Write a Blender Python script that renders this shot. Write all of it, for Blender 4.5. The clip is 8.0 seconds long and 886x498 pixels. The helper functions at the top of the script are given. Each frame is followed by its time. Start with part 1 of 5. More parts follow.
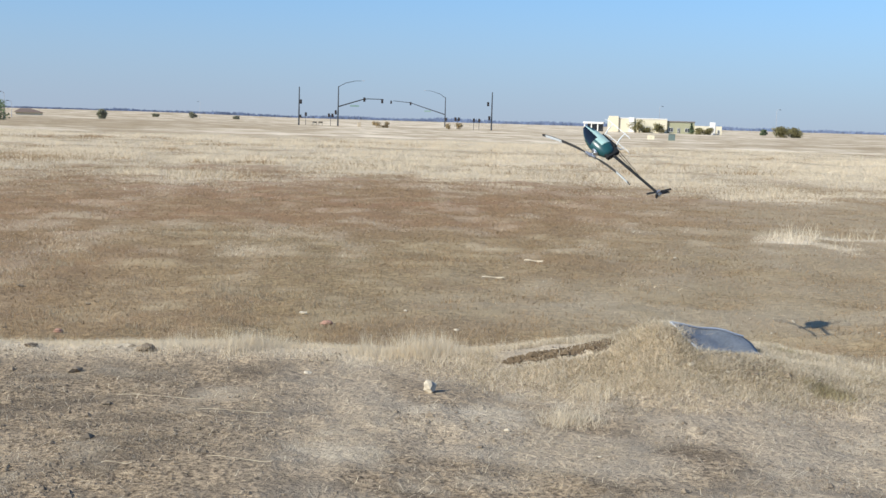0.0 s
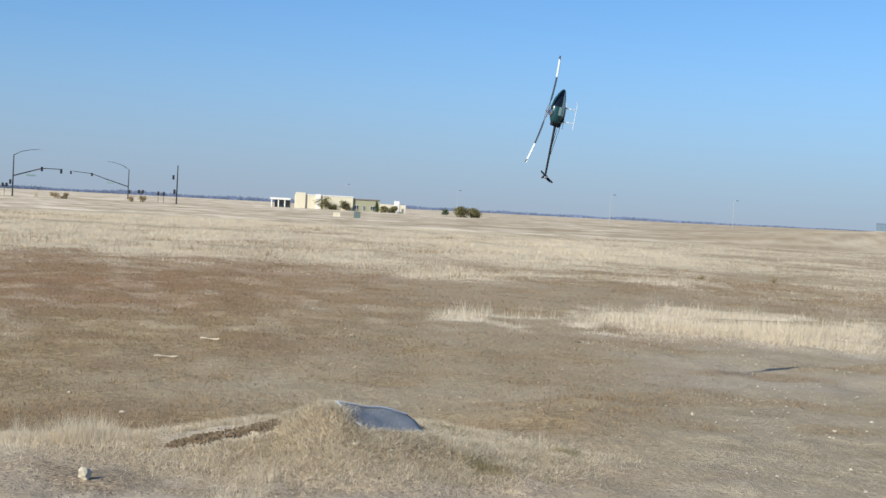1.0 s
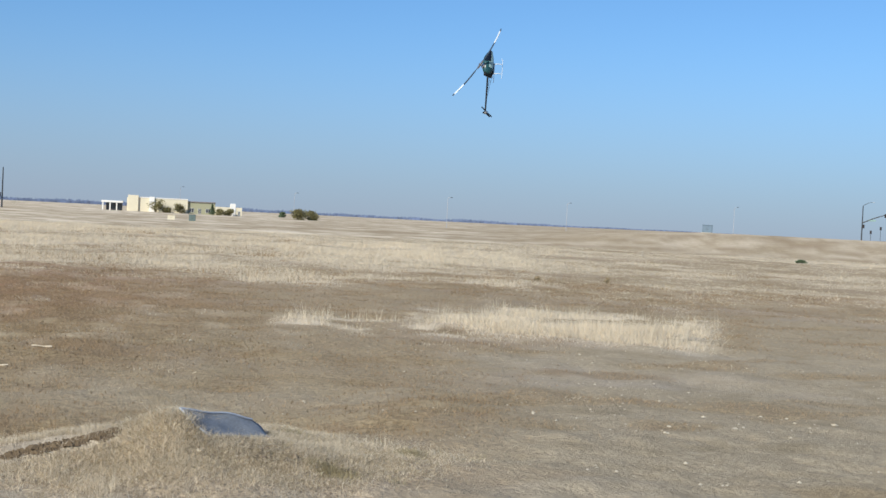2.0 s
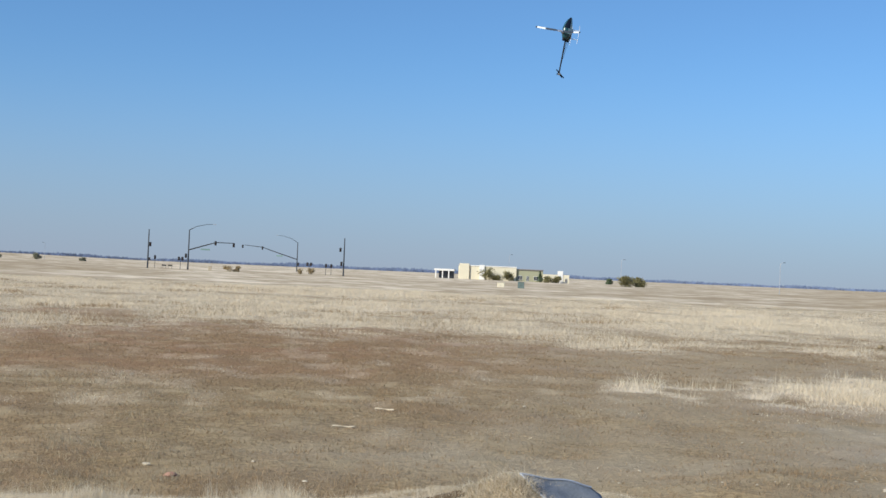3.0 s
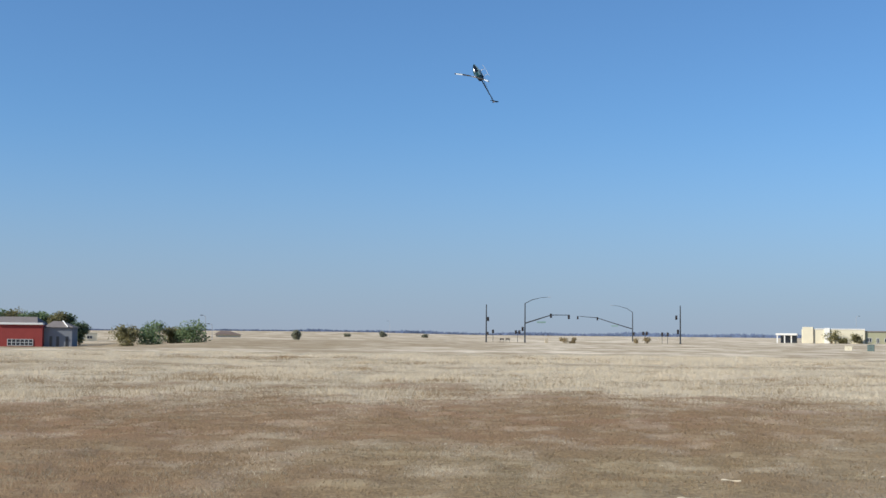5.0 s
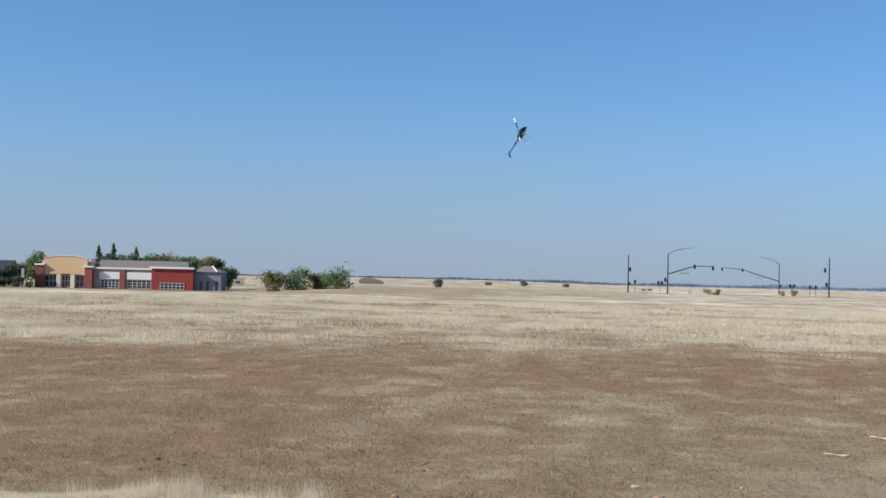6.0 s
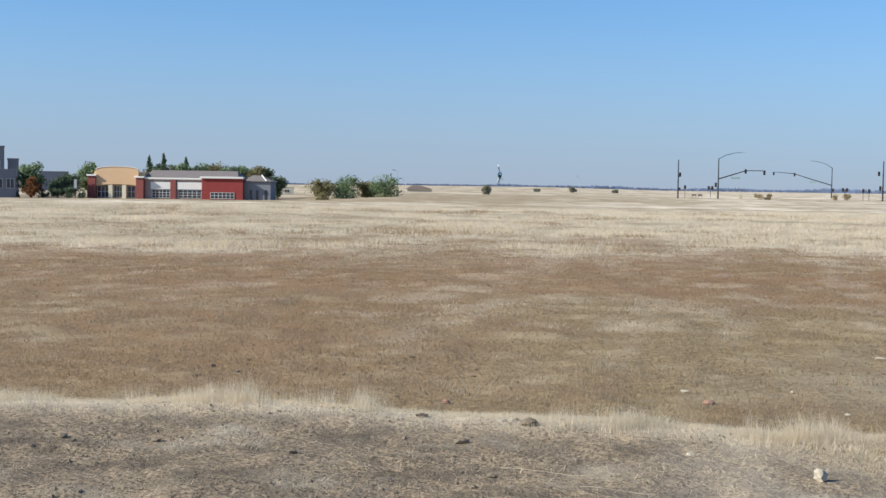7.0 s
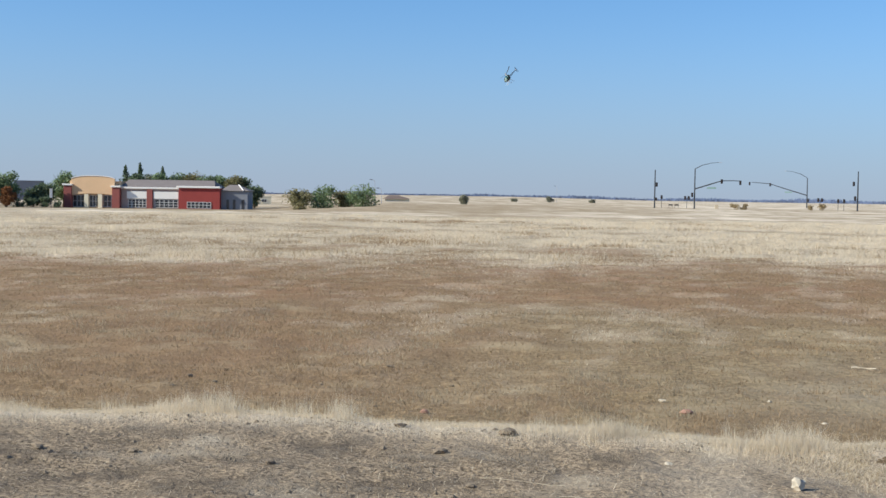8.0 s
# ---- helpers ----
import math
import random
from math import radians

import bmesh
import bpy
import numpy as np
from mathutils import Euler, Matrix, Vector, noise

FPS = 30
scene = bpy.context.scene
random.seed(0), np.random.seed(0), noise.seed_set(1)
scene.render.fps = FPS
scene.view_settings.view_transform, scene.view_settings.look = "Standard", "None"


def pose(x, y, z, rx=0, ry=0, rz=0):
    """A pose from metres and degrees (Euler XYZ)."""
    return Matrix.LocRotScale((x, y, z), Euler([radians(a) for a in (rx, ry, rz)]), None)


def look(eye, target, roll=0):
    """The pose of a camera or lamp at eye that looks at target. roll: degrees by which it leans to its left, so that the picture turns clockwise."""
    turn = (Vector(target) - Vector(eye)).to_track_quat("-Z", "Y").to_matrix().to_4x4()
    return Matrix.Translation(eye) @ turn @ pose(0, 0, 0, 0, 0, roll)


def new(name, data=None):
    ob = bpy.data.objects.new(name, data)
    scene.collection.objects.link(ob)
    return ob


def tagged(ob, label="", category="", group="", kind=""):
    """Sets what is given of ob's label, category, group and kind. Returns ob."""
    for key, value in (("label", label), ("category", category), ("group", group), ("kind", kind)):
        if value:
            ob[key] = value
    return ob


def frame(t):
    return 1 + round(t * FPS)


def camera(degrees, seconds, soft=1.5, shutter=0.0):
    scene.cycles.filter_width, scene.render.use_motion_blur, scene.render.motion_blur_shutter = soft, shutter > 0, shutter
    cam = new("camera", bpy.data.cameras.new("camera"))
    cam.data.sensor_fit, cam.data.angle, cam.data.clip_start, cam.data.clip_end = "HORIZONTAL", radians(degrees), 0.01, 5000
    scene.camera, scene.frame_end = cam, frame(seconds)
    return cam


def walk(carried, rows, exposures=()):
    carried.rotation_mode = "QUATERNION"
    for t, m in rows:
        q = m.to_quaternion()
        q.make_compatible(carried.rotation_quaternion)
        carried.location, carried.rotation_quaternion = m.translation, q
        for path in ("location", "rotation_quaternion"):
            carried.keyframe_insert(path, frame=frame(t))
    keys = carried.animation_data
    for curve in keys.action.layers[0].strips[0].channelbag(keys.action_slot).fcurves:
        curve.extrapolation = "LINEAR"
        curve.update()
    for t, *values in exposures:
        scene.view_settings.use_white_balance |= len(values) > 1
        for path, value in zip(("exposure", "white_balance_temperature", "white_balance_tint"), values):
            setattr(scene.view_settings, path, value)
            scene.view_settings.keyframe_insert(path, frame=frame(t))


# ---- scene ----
cam = camera(38.3, 8.0, soft=1.5)
# seconds, eye x, y, z, yaw, pitch, roll of the hand-held camera
VIEW = [
    (0, 0.000, 0.0, 1.650, -0.00, -5.73, 1.66),
    (0.2, 0.020, 0.0, 1.650, 1.76, -5.57, 1.75),
    (0.5, 0.050, 0.0, 1.660, -2.04, -4.24, 1.70),
    (0.7, 0.080, 0.0, 1.670, -6.08, -3.44, 2.33),
    (0.8, 0.100, 0.0, 1.670, -7.94, -3.10, 2.62),
    (1, 0.130, 0.0, 1.680, -13.87, -1.77, 2.97),
    (1.2, 0.130, 0.0, 1.680, -20.92, -1.10, 3.35),
    (1.3, 0.130, 0.0, 1.680, -23.70, -1.27, 3.21),
    (1.5, 0.120, 0.0, 1.680, -26.63, -1.85, 3.36),
    (1.7, 0.110, 0.0, 1.680, -25.92, -1.78, 3.12),
    (2, 0.080, 0.0, 1.680, -21.13, -1.29, 2.83),
    (2.2, 0.020, 0.0, 1.680, -14.76, -1.04, 2.15),
    (3.3, 0.000, 0.0, 1.680, -5.33, 2.06, 2.35),
    (3.5, -0.002, 0.0, 1.680, -3.86, 2.88, 2.19),
    (4, -0.006, 0.0, 1.680, 0.36, 4.02, 1.70),
    (4.5, -0.010, 0.0, 1.680, 2.10, 4.24, 1.22),
    (5, -0.014, 0.0, 1.680, 8.55, 3.79, 0.56),
    (5.2, -0.016, 0.0, 1.680, 11.26, 3.73, 0.50),
    (6.3, -0.026, 0.0, 1.680, 15.38, 0.08, 0.93),
    (6.5, -0.027, 0.0, 1.680, 15.91, -0.85, 0.47),
    (7, -0.031, 0.0, 1.680, 16.96, -2.81, 0.82),
    (7.5, -0.036, 0.0, 1.680, 17.40, -2.70, 0.63),
    (8, -0.040, 0.0, 1.680, 15.95, -2.36, 0.87),
]
walk(cam, [(t, pose(x, y, z, 90 + pitch, 0, yaw) @ pose(0, 0, 0, 0, 0, roll)) for t, x, y, z, yaw, pitch, roll in VIEW],
     exposures=[(0.0, 0.46), (0.6, 0.4), (1.2, 0.21), (2.0, 0.19), (3.5, 0.2), (5.0, 0.2), (6.5, 0.3), (7.0, 0.4), (8.0, 0.38)])

# ---------------------------------------------------------------- light
SUN_AZ, SUN_EL = -122.0, 31.5          # degrees; azimuth clockwise from +y
world = bpy.data.worlds.new("sky")
scene.world = world
world.use_nodes = True
wn = world.node_tree.nodes
wn.clear()
sky = wn.new("ShaderNodeTexSky")
sky.sky_type = "NISHITA"
sky.sun_disc = False
sky.sun_elevation = radians(SUN_EL)
sky.sun_rotation = radians(SUN_AZ)
sky.altitude, sky.air_density, sky.dust_density, sky.ozone_density = 0.0, 1.0, 0.7, 1.6
bg = wn.new("ShaderNodeBackground")
bg.inputs["Strength"].default_value = 0.104
wo = wn.new("ShaderNodeOutputWorld")
lift = wn.new("ShaderNodeVectorMath")      # haze: the sky's own horizon lies below the plain
lift.operation = "ADD"
lift.inputs[1].default_value = (0, 0, 0.03)
globe = wn.new("ShaderNodeTexCoord")
world.node_tree.links.new(globe.outputs["Generated"], lift.inputs[0])
level = wn.new("ShaderNodeVectorMath")
level.operation = "NORMALIZE"
world.node_tree.links.new(lift.outputs[0], level.inputs[0])
world.node_tree.links.new(level.outputs[0], sky.inputs["Vector"])
tint = wn.new("ShaderNodeMix")             # the clip's cool white balance of the sky
tint.data_type, tint.blend_type = "RGBA", "MULTIPLY"
tint.inputs[0].default_value = 1.0
tint.inputs[7].default_value = (0.57, 0.87, 1.18, 1)
world.node_tree.links.new(sky.outputs[0], tint.inputs[6])
split = wn.new("ShaderNodeSeparateXYZ")    # a grey-mauve layer of haze all round, low over the plain
world.node_tree.links.new(globe.outputs["Generated"], split.inputs[0])
thick = wn.new("ShaderNodeMapRange")
thick.interpolation_type = "SMOOTHERSTEP"
thick.inputs["From Min"].default_value, thick.inputs["From Max"].default_value = -0.08, 0.195
thick.inputs["To Min"].default_value, thick.inputs["To Max"].default_value = 0.95, 0.0
world.node_tree.links.new(split.outputs[2], thick.inputs["Value"])
haze = wn.new("ShaderNodeMix")
haze.data_type = "RGBA"
haze.inputs[7].default_value = (2.8, 3.2, 4.28, 1)
world.node_tree.links.new(thick.outputs[0], haze.inputs[0])
world.node_tree.links.new(tint.outputs[2], haze.inputs[6])
world.node_tree.links.new(haze.outputs[2], bg.inputs[0])
world.node_tree.links.new(bg.outputs[0], wo.inputs[0])
sun_dir = Vector((math.sin(radians(SUN_AZ)) * math.cos(radians(SUN_EL)), math.cos(radians(SUN_AZ)) * math.cos(radians(SUN_EL)), math.sin(radians(SUN_EL))))
lamp = bpy.data.lights.new("sun", "SUN")
lamp.energy, lamp.angle, lamp.color = 5.0, radians(0.53), (1.0, 0.955, 0.835)
sun = new("sun", lamp)
sun.matrix_world = look(sun_dir * 50, (0, 0, 0))


# ---------------------------------------------------------------- materials
def material(name, base, rough=0.8, metal=0.0, vary=0.25, scale=3.0, fine=40.0, bump=0.0, random_tint=0.0, spec=0.3, transmit=0.0, through_light=0.0):
    """A principled surface with grain at two scales, relief and a tint by piece."""
    m = bpy.data.materials.new(name)
    m.use_nodes = True
    nt = m.node_tree
    n, l = nt.nodes, nt.links
    p = n["Principled BSDF"]
    p.inputs["Roughness"].default_value = rough
    p.inputs["Metallic"].default_value = metal
    p.inputs["Specular IOR Level"].default_value = spec
    p.inputs["Transmission Weight"].default_value = transmit
    co = n.new("ShaderNodeTexCoord")
    a, b = n.new("ShaderNodeTexNoise"), n.new("ShaderNodeTexNoise")
    a.inputs["Scale"].default_value, b.inputs["Scale"].default_value = scale, fine
    a.inputs["Detail"].default_value, b.inputs["Detail"].default_value = 4, 3
    l.new(co.outputs["Object"], a.inputs["Vector"])
    l.new(co.outputs["Object"], b.inputs["Vector"])
    add = n.new("ShaderNodeMath")
    add.operation = "ADD"
    l.new(a.outputs["Fac"], add.inputs[0])
    l.new(b.outputs["Fac"], add.inputs[1])
    last = add
    if random_tint:
        info = n.new("ShaderNodeNewGeometry")
        r = n.new("ShaderNodeMath")
        r.operation = "MULTIPLY_ADD"
        r.inputs[1].default_value = random_tint
        l.new(info.outputs["Random Per Island"], r.inputs[0])
        l.new(add.outputs[0], r.inputs[2])
        last = n.new("ShaderNodeMath")
        last.operation = "SUBTRACT"
        l.new(r.outputs[0], last.inputs[0])
        last.inputs[1].default_value = random_tint / 2
    ramp = n.new("ShaderNodeMapRange")
    ramp.inputs["From Min"].default_value, ramp.inputs["From Max"].default_value = 0.4, 1.6
    ramp.inputs["To Min"].default_value, ramp.inputs["To Max"].default_value = 1 - vary, 1 + vary
    l.new(last.outputs[0], ramp.inputs["Value"])
    mul = n.new("ShaderNodeVectorMath")
    mul.operation = "SCALE"
    mul.inputs[0].default_value = base
    l.new(ramp.outputs[0], mul.inputs["Scale"])
    l.new(mul.outputs[0], p.inputs["Base Color"])
    if bump:
        bp = n.new("ShaderNodeBump")
        bp.inputs["Strength"].default_value, bp.inputs["Distance"].default_value = 0.6, bump
        l.new(b.outputs["Fac"], bp.inputs["Height"])
        l.new(bp.outputs[0], p.inputs["Normal"])
    if through_light:
        thin, both = n.new("ShaderNodeBsdfTranslucent"), n.new("ShaderNodeMixShader")
        both.inputs[0].default_value = through_light
        l.new(mul.outputs[0], thin.inputs["Color"])
        l.new(p.outputs[0], both.inputs[1])
        l.new(thin.outputs[0], both.inputs[2])
        l.new(both.outputs[0], n["Material Output"].inputs["Surface"])
    return m


M = {
    "straw": material("pale_straw", (0.7, 0.605, 0.455), 0.75, vary=0.22, scale=0.35, fine=5, random_tint=0.6, through_light=0.45),
    "stubble": material("brown_stubble", (0.355, 0.25, 0.145), 0.8, vary=0.35, scale=0.4, fine=9, random_tint=0.9, through_light=0.45),
    "grey_straw": material("grey_straw", (0.42, 0.345, 0.23), 0.8, vary=0.35, scale=0.8, fine=9, random_tint=0.9, through_light=0.45),
    "green_grass": material("olive_grass", (0.38, 0.325, 0.19), 0.8, vary=0.3, scale=0.8, fine=9, random_tint=0.9, through_light=0.45),
    "stone": material("pale_stone", (0.46, 0.4, 0.31), 0.85, vary=0.25, scale=20, fine=120, bump=0.004),
    "clod": material("dark_clod", (0.2, 0.158, 0.112), 0.95, vary=0.4, scale=14, fine=90, bump=0.003),
    "dug": material("freshly_dug_earth", (0.12, 0.085, 0.05), 0.95, vary=0.4, scale=14, fine=90, bump=0.003),
    "redclod": material("red_fragment", (0.33, 0.19, 0.135), 0.8, vary=0.2, scale=30, fine=120, bump=0.003),
    "wood": material("weathered_wood", (0.5, 0.42, 0.31), 0.8, vary=0.25, scale=12, fine=90, bump=0.002),
    "slab": material("dull_metal_sheet", (0.155, 0.17, 0.19), 0.55, vary=0.6, scale=7, fine=60, bump=0.004, spec=0.5),
    "slab_edge": material("bright_metal_rim", (0.3, 0.33, 0.39), 0.45, vary=0.2, scale=9, fine=60, spec=0.5),
    "rust": material("rusty_steel", (0.17, 0.1, 0.072), 0.8, metal=0.1, vary=0.35, scale=6, fine=50, bump=0.003),
    "galv": material("dark_galvanised_steel", (0.05, 0.054, 0.06), 0.55, metal=0.2, vary=0.15, scale=1, fine=9),
    "white_pole": material("pale_steel", (0.36, 0.37, 0.39), 0.5, vary=0.1, scale=1, fine=9),
    "signal": material("black_signal_housing", (0.02, 0.021, 0.022), 0.5, vary=0.15, scale=3, fine=20),
    "lens": material("dark_signal_lens", (0.05, 0.03, 0.025), 0.3, vary=0.1, scale=3, fine=20),
    "street_sign": material("sign_green", (0.2, 0.3, 0.27), 0.5, vary=0.08, scale=3, fine=20),
    "tan": material("tan_stucco", (0.66, 0.44, 0.26), 0.85, vary=0.08, scale=0.4, fine=6),
    "cream": material("cream_stucco", (0.64, 0.58, 0.44), 0.85, vary=0.1, scale=0.3, fine=6),
    "olive_wall": material("olive_stucco", (0.3, 0.295, 0.2), 0.85, vary=0.1, scale=0.3, fine=6),
    "grey_wall": material("grey_block_wall", (0.19, 0.2, 0.225), 0.85, vary=0.12, scale=0.4, fine=6),
    "brick": material("red_brick_wall", (0.26, 0.045, 0.04), 0.85, vary=0.15, scale=0.6, fine=12),
    "brick_pier": material("red_brick_pier", (0.24, 0.075, 0.065), 0.85, vary=0.18, scale=0.8, fine=12),
    "mauve": material("mauve_stucco", (0.36, 0.29, 0.27), 0.85, vary=0.1, scale=0.5, fine=6),
    "trim": material("white_trim", (0.72, 0.7, 0.66), 0.6, vary=0.06, scale=0.5, fine=6),
    "roof": material("grey_brown_shingle", (0.19, 0.165, 0.155), 0.9, vary=0.15, scale=0.8, fine=8),
    "roof_brown": material("brown_tile_roof", (0.16, 0.12, 0.1), 0.9, vary=0.2, scale=0.8, fine=8),
    "glass": material("dark_window_glass", (0.03, 0.035, 0.045), 0.12, vary=0.2, scale=0.6, fine=4, spec=0.6),
    "frame": material("white_window_frame", (0.55, 0.55, 0.54), 0.5, vary=0.05, scale=0.6, fine=4),
    "leaf": material("green_leaf", (0.175, 0.235, 0.115), 0.7, vary=0.35, scale=0.5, fine=5, random_tint=1.0, through_light=0.3),
    "leaf_dark": material("dark_green_leaf", (0.12, 0.16, 0.09), 0.7, vary=0.35, scale=0.5, fine=5, random_tint=1.0, through_light=0.3),
    # leaf green paled to grey, haze over the far bushes painted in
    "leaf_hazed": material("hazed_grey_leaf", (0.25, 0.25, 0.18), 0.8, vary=0.3, scale=0.5, fine=5, random_tint=0.8, through_light=0.3),
    "leaf_olive": material("olive_leaf", (0.21, 0.19, 0.09), 0.7, vary=0.35, scale=0.5, fine=5, random_tint=1.0, through_light=0.3),
    "leaf_orange": material("orange_leaf", (0.24, 0.11, 0.045), 0.7, vary=0.35, scale=0.5, fine=5, random_tint=1.0, through_light=0.3),
    "leaf_dry": material("dry_bush_twig", (0.36, 0.28, 0.16), 0.8, vary=0.35, scale=0.5, fine=5, random_tint=1.0, through_light=0.3),
    # blue base colour carries the distance haze over the skyline trees
    "hazed_far_trees": material("hazed_far_trees", (0.13, 0.17, 0.27), 0.95, vary=0.25, scale=0.01, fine=0.05, random_tint=0.6),
    "bark": material("bark", (0.12, 0.09, 0.065), 0.9, vary=0.3, scale=2, fine=20),
    "cabinet": material("green_cabinet_paint", (0.12, 0.16, 0.15), 0.6, vary=0.1, scale=2, fine=14),
    "slate": material("slate_blue_paint", (0.13, 0.18, 0.23), 0.6, vary=0.1, scale=2, fine=14),
    "car": material("dark_car_paint", (0.03, 0.033, 0.04), 0.25, vary=0.1, scale=2, fine=14, spec=0.6),
    "tyre": material("tyre_rubber", (0.02, 0.02, 0.02), 0.85, vary=0.1, scale=2, fine=14),
    "canopy": material("dark_teal_canopy", (0.014, 0.06, 0.068), 0.3, vary=0.15, scale=12, fine=60, spec=0.4),
    "canopy_glass": material("black_canopy_window", (0.006, 0.008, 0.012), 0.12, vary=0.1, scale=12, fine=60, spec=0.6),
    "canopy_pale": material("pale_teal_canopy_stripe", (0.3, 0.43, 0.41), 0.35, vary=0.1, scale=12, fine=60),
    "carbon": material("black_carbon", (0.009, 0.01, 0.012), 0.75, vary=0.2, scale=40, fine=300, spec=0.25),
    "blade": material("carbon_blade", (0.03, 0.034, 0.04), 0.3, vary=0.15, scale=20, fine=200, spec=0.7),
    "blade_white": material("white_blade_paint", (0.56, 0.6, 0.64), 0.35, vary=0.04, scale=20, fine=200),
    "skid": material("white_plastic", (0.58, 0.6, 0.61), 0.4, vary=0.05, scale=20, fine=200),
    "alu": material("bright_aluminium", (0.5, 0.51, 0.53), 0.35, metal=0.9, vary=0.1, scale=30, fine=200),
}


# ---------------------------------------------------------------- tools for meshes
def part(name, bm, mat, parent=None, label=""):
    """Links a bmesh as one mesh object, under its thing if one is given."""
    me = bpy.data.meshes.new(name)
    bm.to_mesh(me)
    bm.free()
    me.materials.append(mat)
    ob = new(name, me)
    ob.parent = parent
    return tagged(ob, label)


def from_arrays(name, verts, faces, mat, smooth=False):
    """One mesh from numpy arrays of corners and of equal-sized faces."""
    me = bpy.data.meshes.new(name)
    k = faces.shape[1]
    me.vertices.add(len(verts))
    me.vertices.foreach_set("co", np.ascontiguousarray(verts, dtype=np.float32).ravel())
    me.loops.add(faces.size)
    me.loops.foreach_set("vertex_index", np.ascontiguousarray(faces, dtype=np.int32).ravel())
    me.polygons.add(len(faces))
    me.polygons.foreach_set("loop_start", np.arange(0, faces.size, k, dtype=np.int32))
    me.polygons.foreach_set("use_smooth", np.full(len(faces), smooth))
    me.update(calc_edges=True)
    me.materials.append(mat)
    return new(name, me)


def thing(name, m, label, category, group="", kind=""):
    ob = new(name)
    ob.empty_display_size = 0.1
    ob.matrix_basis = m
    return tagged(ob, label, category, group, kind)


def box(bm, cx, cy, cz, sx, sy, sz, bevel=0.0, turn=None):
    m = Matrix.Translation((cx, cy, cz)) @ (turn or Matrix()) @ Matrix.Diagonal((sx, sy, sz, 1))
    made = bmesh.ops.create_cube(bm, size=1, matrix=m)["verts"]
    if bevel:
        edges = list({e for v in made for e in v.link_edges})
        bmesh.ops.bevel(bm, geom=edges, offset=bevel, segments=1, affect="EDGES")
    return bm


def tube(bm, points, radii, seg=8):
    """A round bar through the points, with a radius at each."""
    rings = []
    pts = [Vector(p) for p in points]
    for i, p in enumerate(pts):
        d = (pts[min(i + 1, len(pts) - 1)] - pts[max(i - 1, 0)]).normalized()
        q = d.to_track_quat("Z", "Y")
        rings.append([bm.verts.new(p + q @ Vector((math.cos(a) * radii[i], math.sin(a) * radii[i], 0))) for a in [2 * math.pi * k / seg for k in range(seg)]])
    for a, b in zip(rings, rings[1:]):
        for k in range(seg):
            bm.faces.new((a[k], a[(k + 1) % seg], b[(k + 1) % seg], b[k]))
    bm.faces.new(rings[0][::-1])
    bm.faces.new(rings[-1])
    return bm


def prism(bm, outline, y0, y1):
    """An outline in x and z, drawn out from y0 to y1."""
    a = [bm.verts.new((x, y0, z)) for x, z in outline]
    b = [bm.verts.new((x, y1, z)) for x, z in outline]
    bm.faces.new(a)
    bm.faces.new(b[::-1])
    for i in range(len(a)):
        j = (i + 1) % len(a)
        bm.faces.new((a[j], a[i], b[i], b[j]))
    return bm


def fresh():
    return bmesh.new()


# ---------------------------------------------------------------- lie of the land
def grain(x, y, seed=0):
    """Smooth value noise, 0 to 1, on arrays."""
    xi, yi = np.floor(x), np.floor(y)
    u, v = x - xi, y - yi
    u, v = u * u * (3 - 2 * u), v * v * (3 - 2 * v)

    def at(i, j):
        s = np.sin(i * 127.1 + j * 311.7 + seed * 74.7) * 43758.5453
        return s - np.floor(s)

    return (at(xi, yi) * (1 - u) + at(xi + 1, yi) * u) * (1 - v) + (at(xi, yi + 1) * (1 - u) + at(xi + 1, yi + 1) * u) * v


def clouds(x, y, seed=0):
    return (grain(x, y, seed) * 4 + grain(x * 2.1, y * 2.1, seed + 1) * 2 + grain(x * 4.3, y * 4.3, seed + 2)) / 7


def ease(a, b, x):
    t = np.clip((x - a) / (b - a), 0, 1)
    return t * t * (3 - 2 * t)


def polar(x, y):
    return np.degrees(np.arctan2(x, y)), np.hypot(x, y)


def bank(az):
    """How far off the edge of the low bank runs, by bearing."""
    return np.interp(az, [-60, -35, -18, -8, 0, 6, 15, 60], [11.5, 10.1, 9.25, 8.9, 8.7, 9.2, 9.6, 10.5])


MOUND = (1.74, 8.5)
# the metal panel's upper corner and its two edges
CORNER, ALONG, DOWN = Vector((1.531, 8.42, 0.355)), Vector((0.515, 0.14, -0.09)), Vector((0.152, -0.25, -0.146))


def on_sheet(x, y):
    """Where a place lies along and down the panel, 0 to 1 each."""
    dx, dy = x - CORNER.x, y - CORNER.y
    det = ALONG.x * DOWN.y - ALONG.y * DOWN.x
    return (dx * DOWN.y - dy * DOWN.x) / det, (ALONG.x * dy - ALONG.y * dx) / det


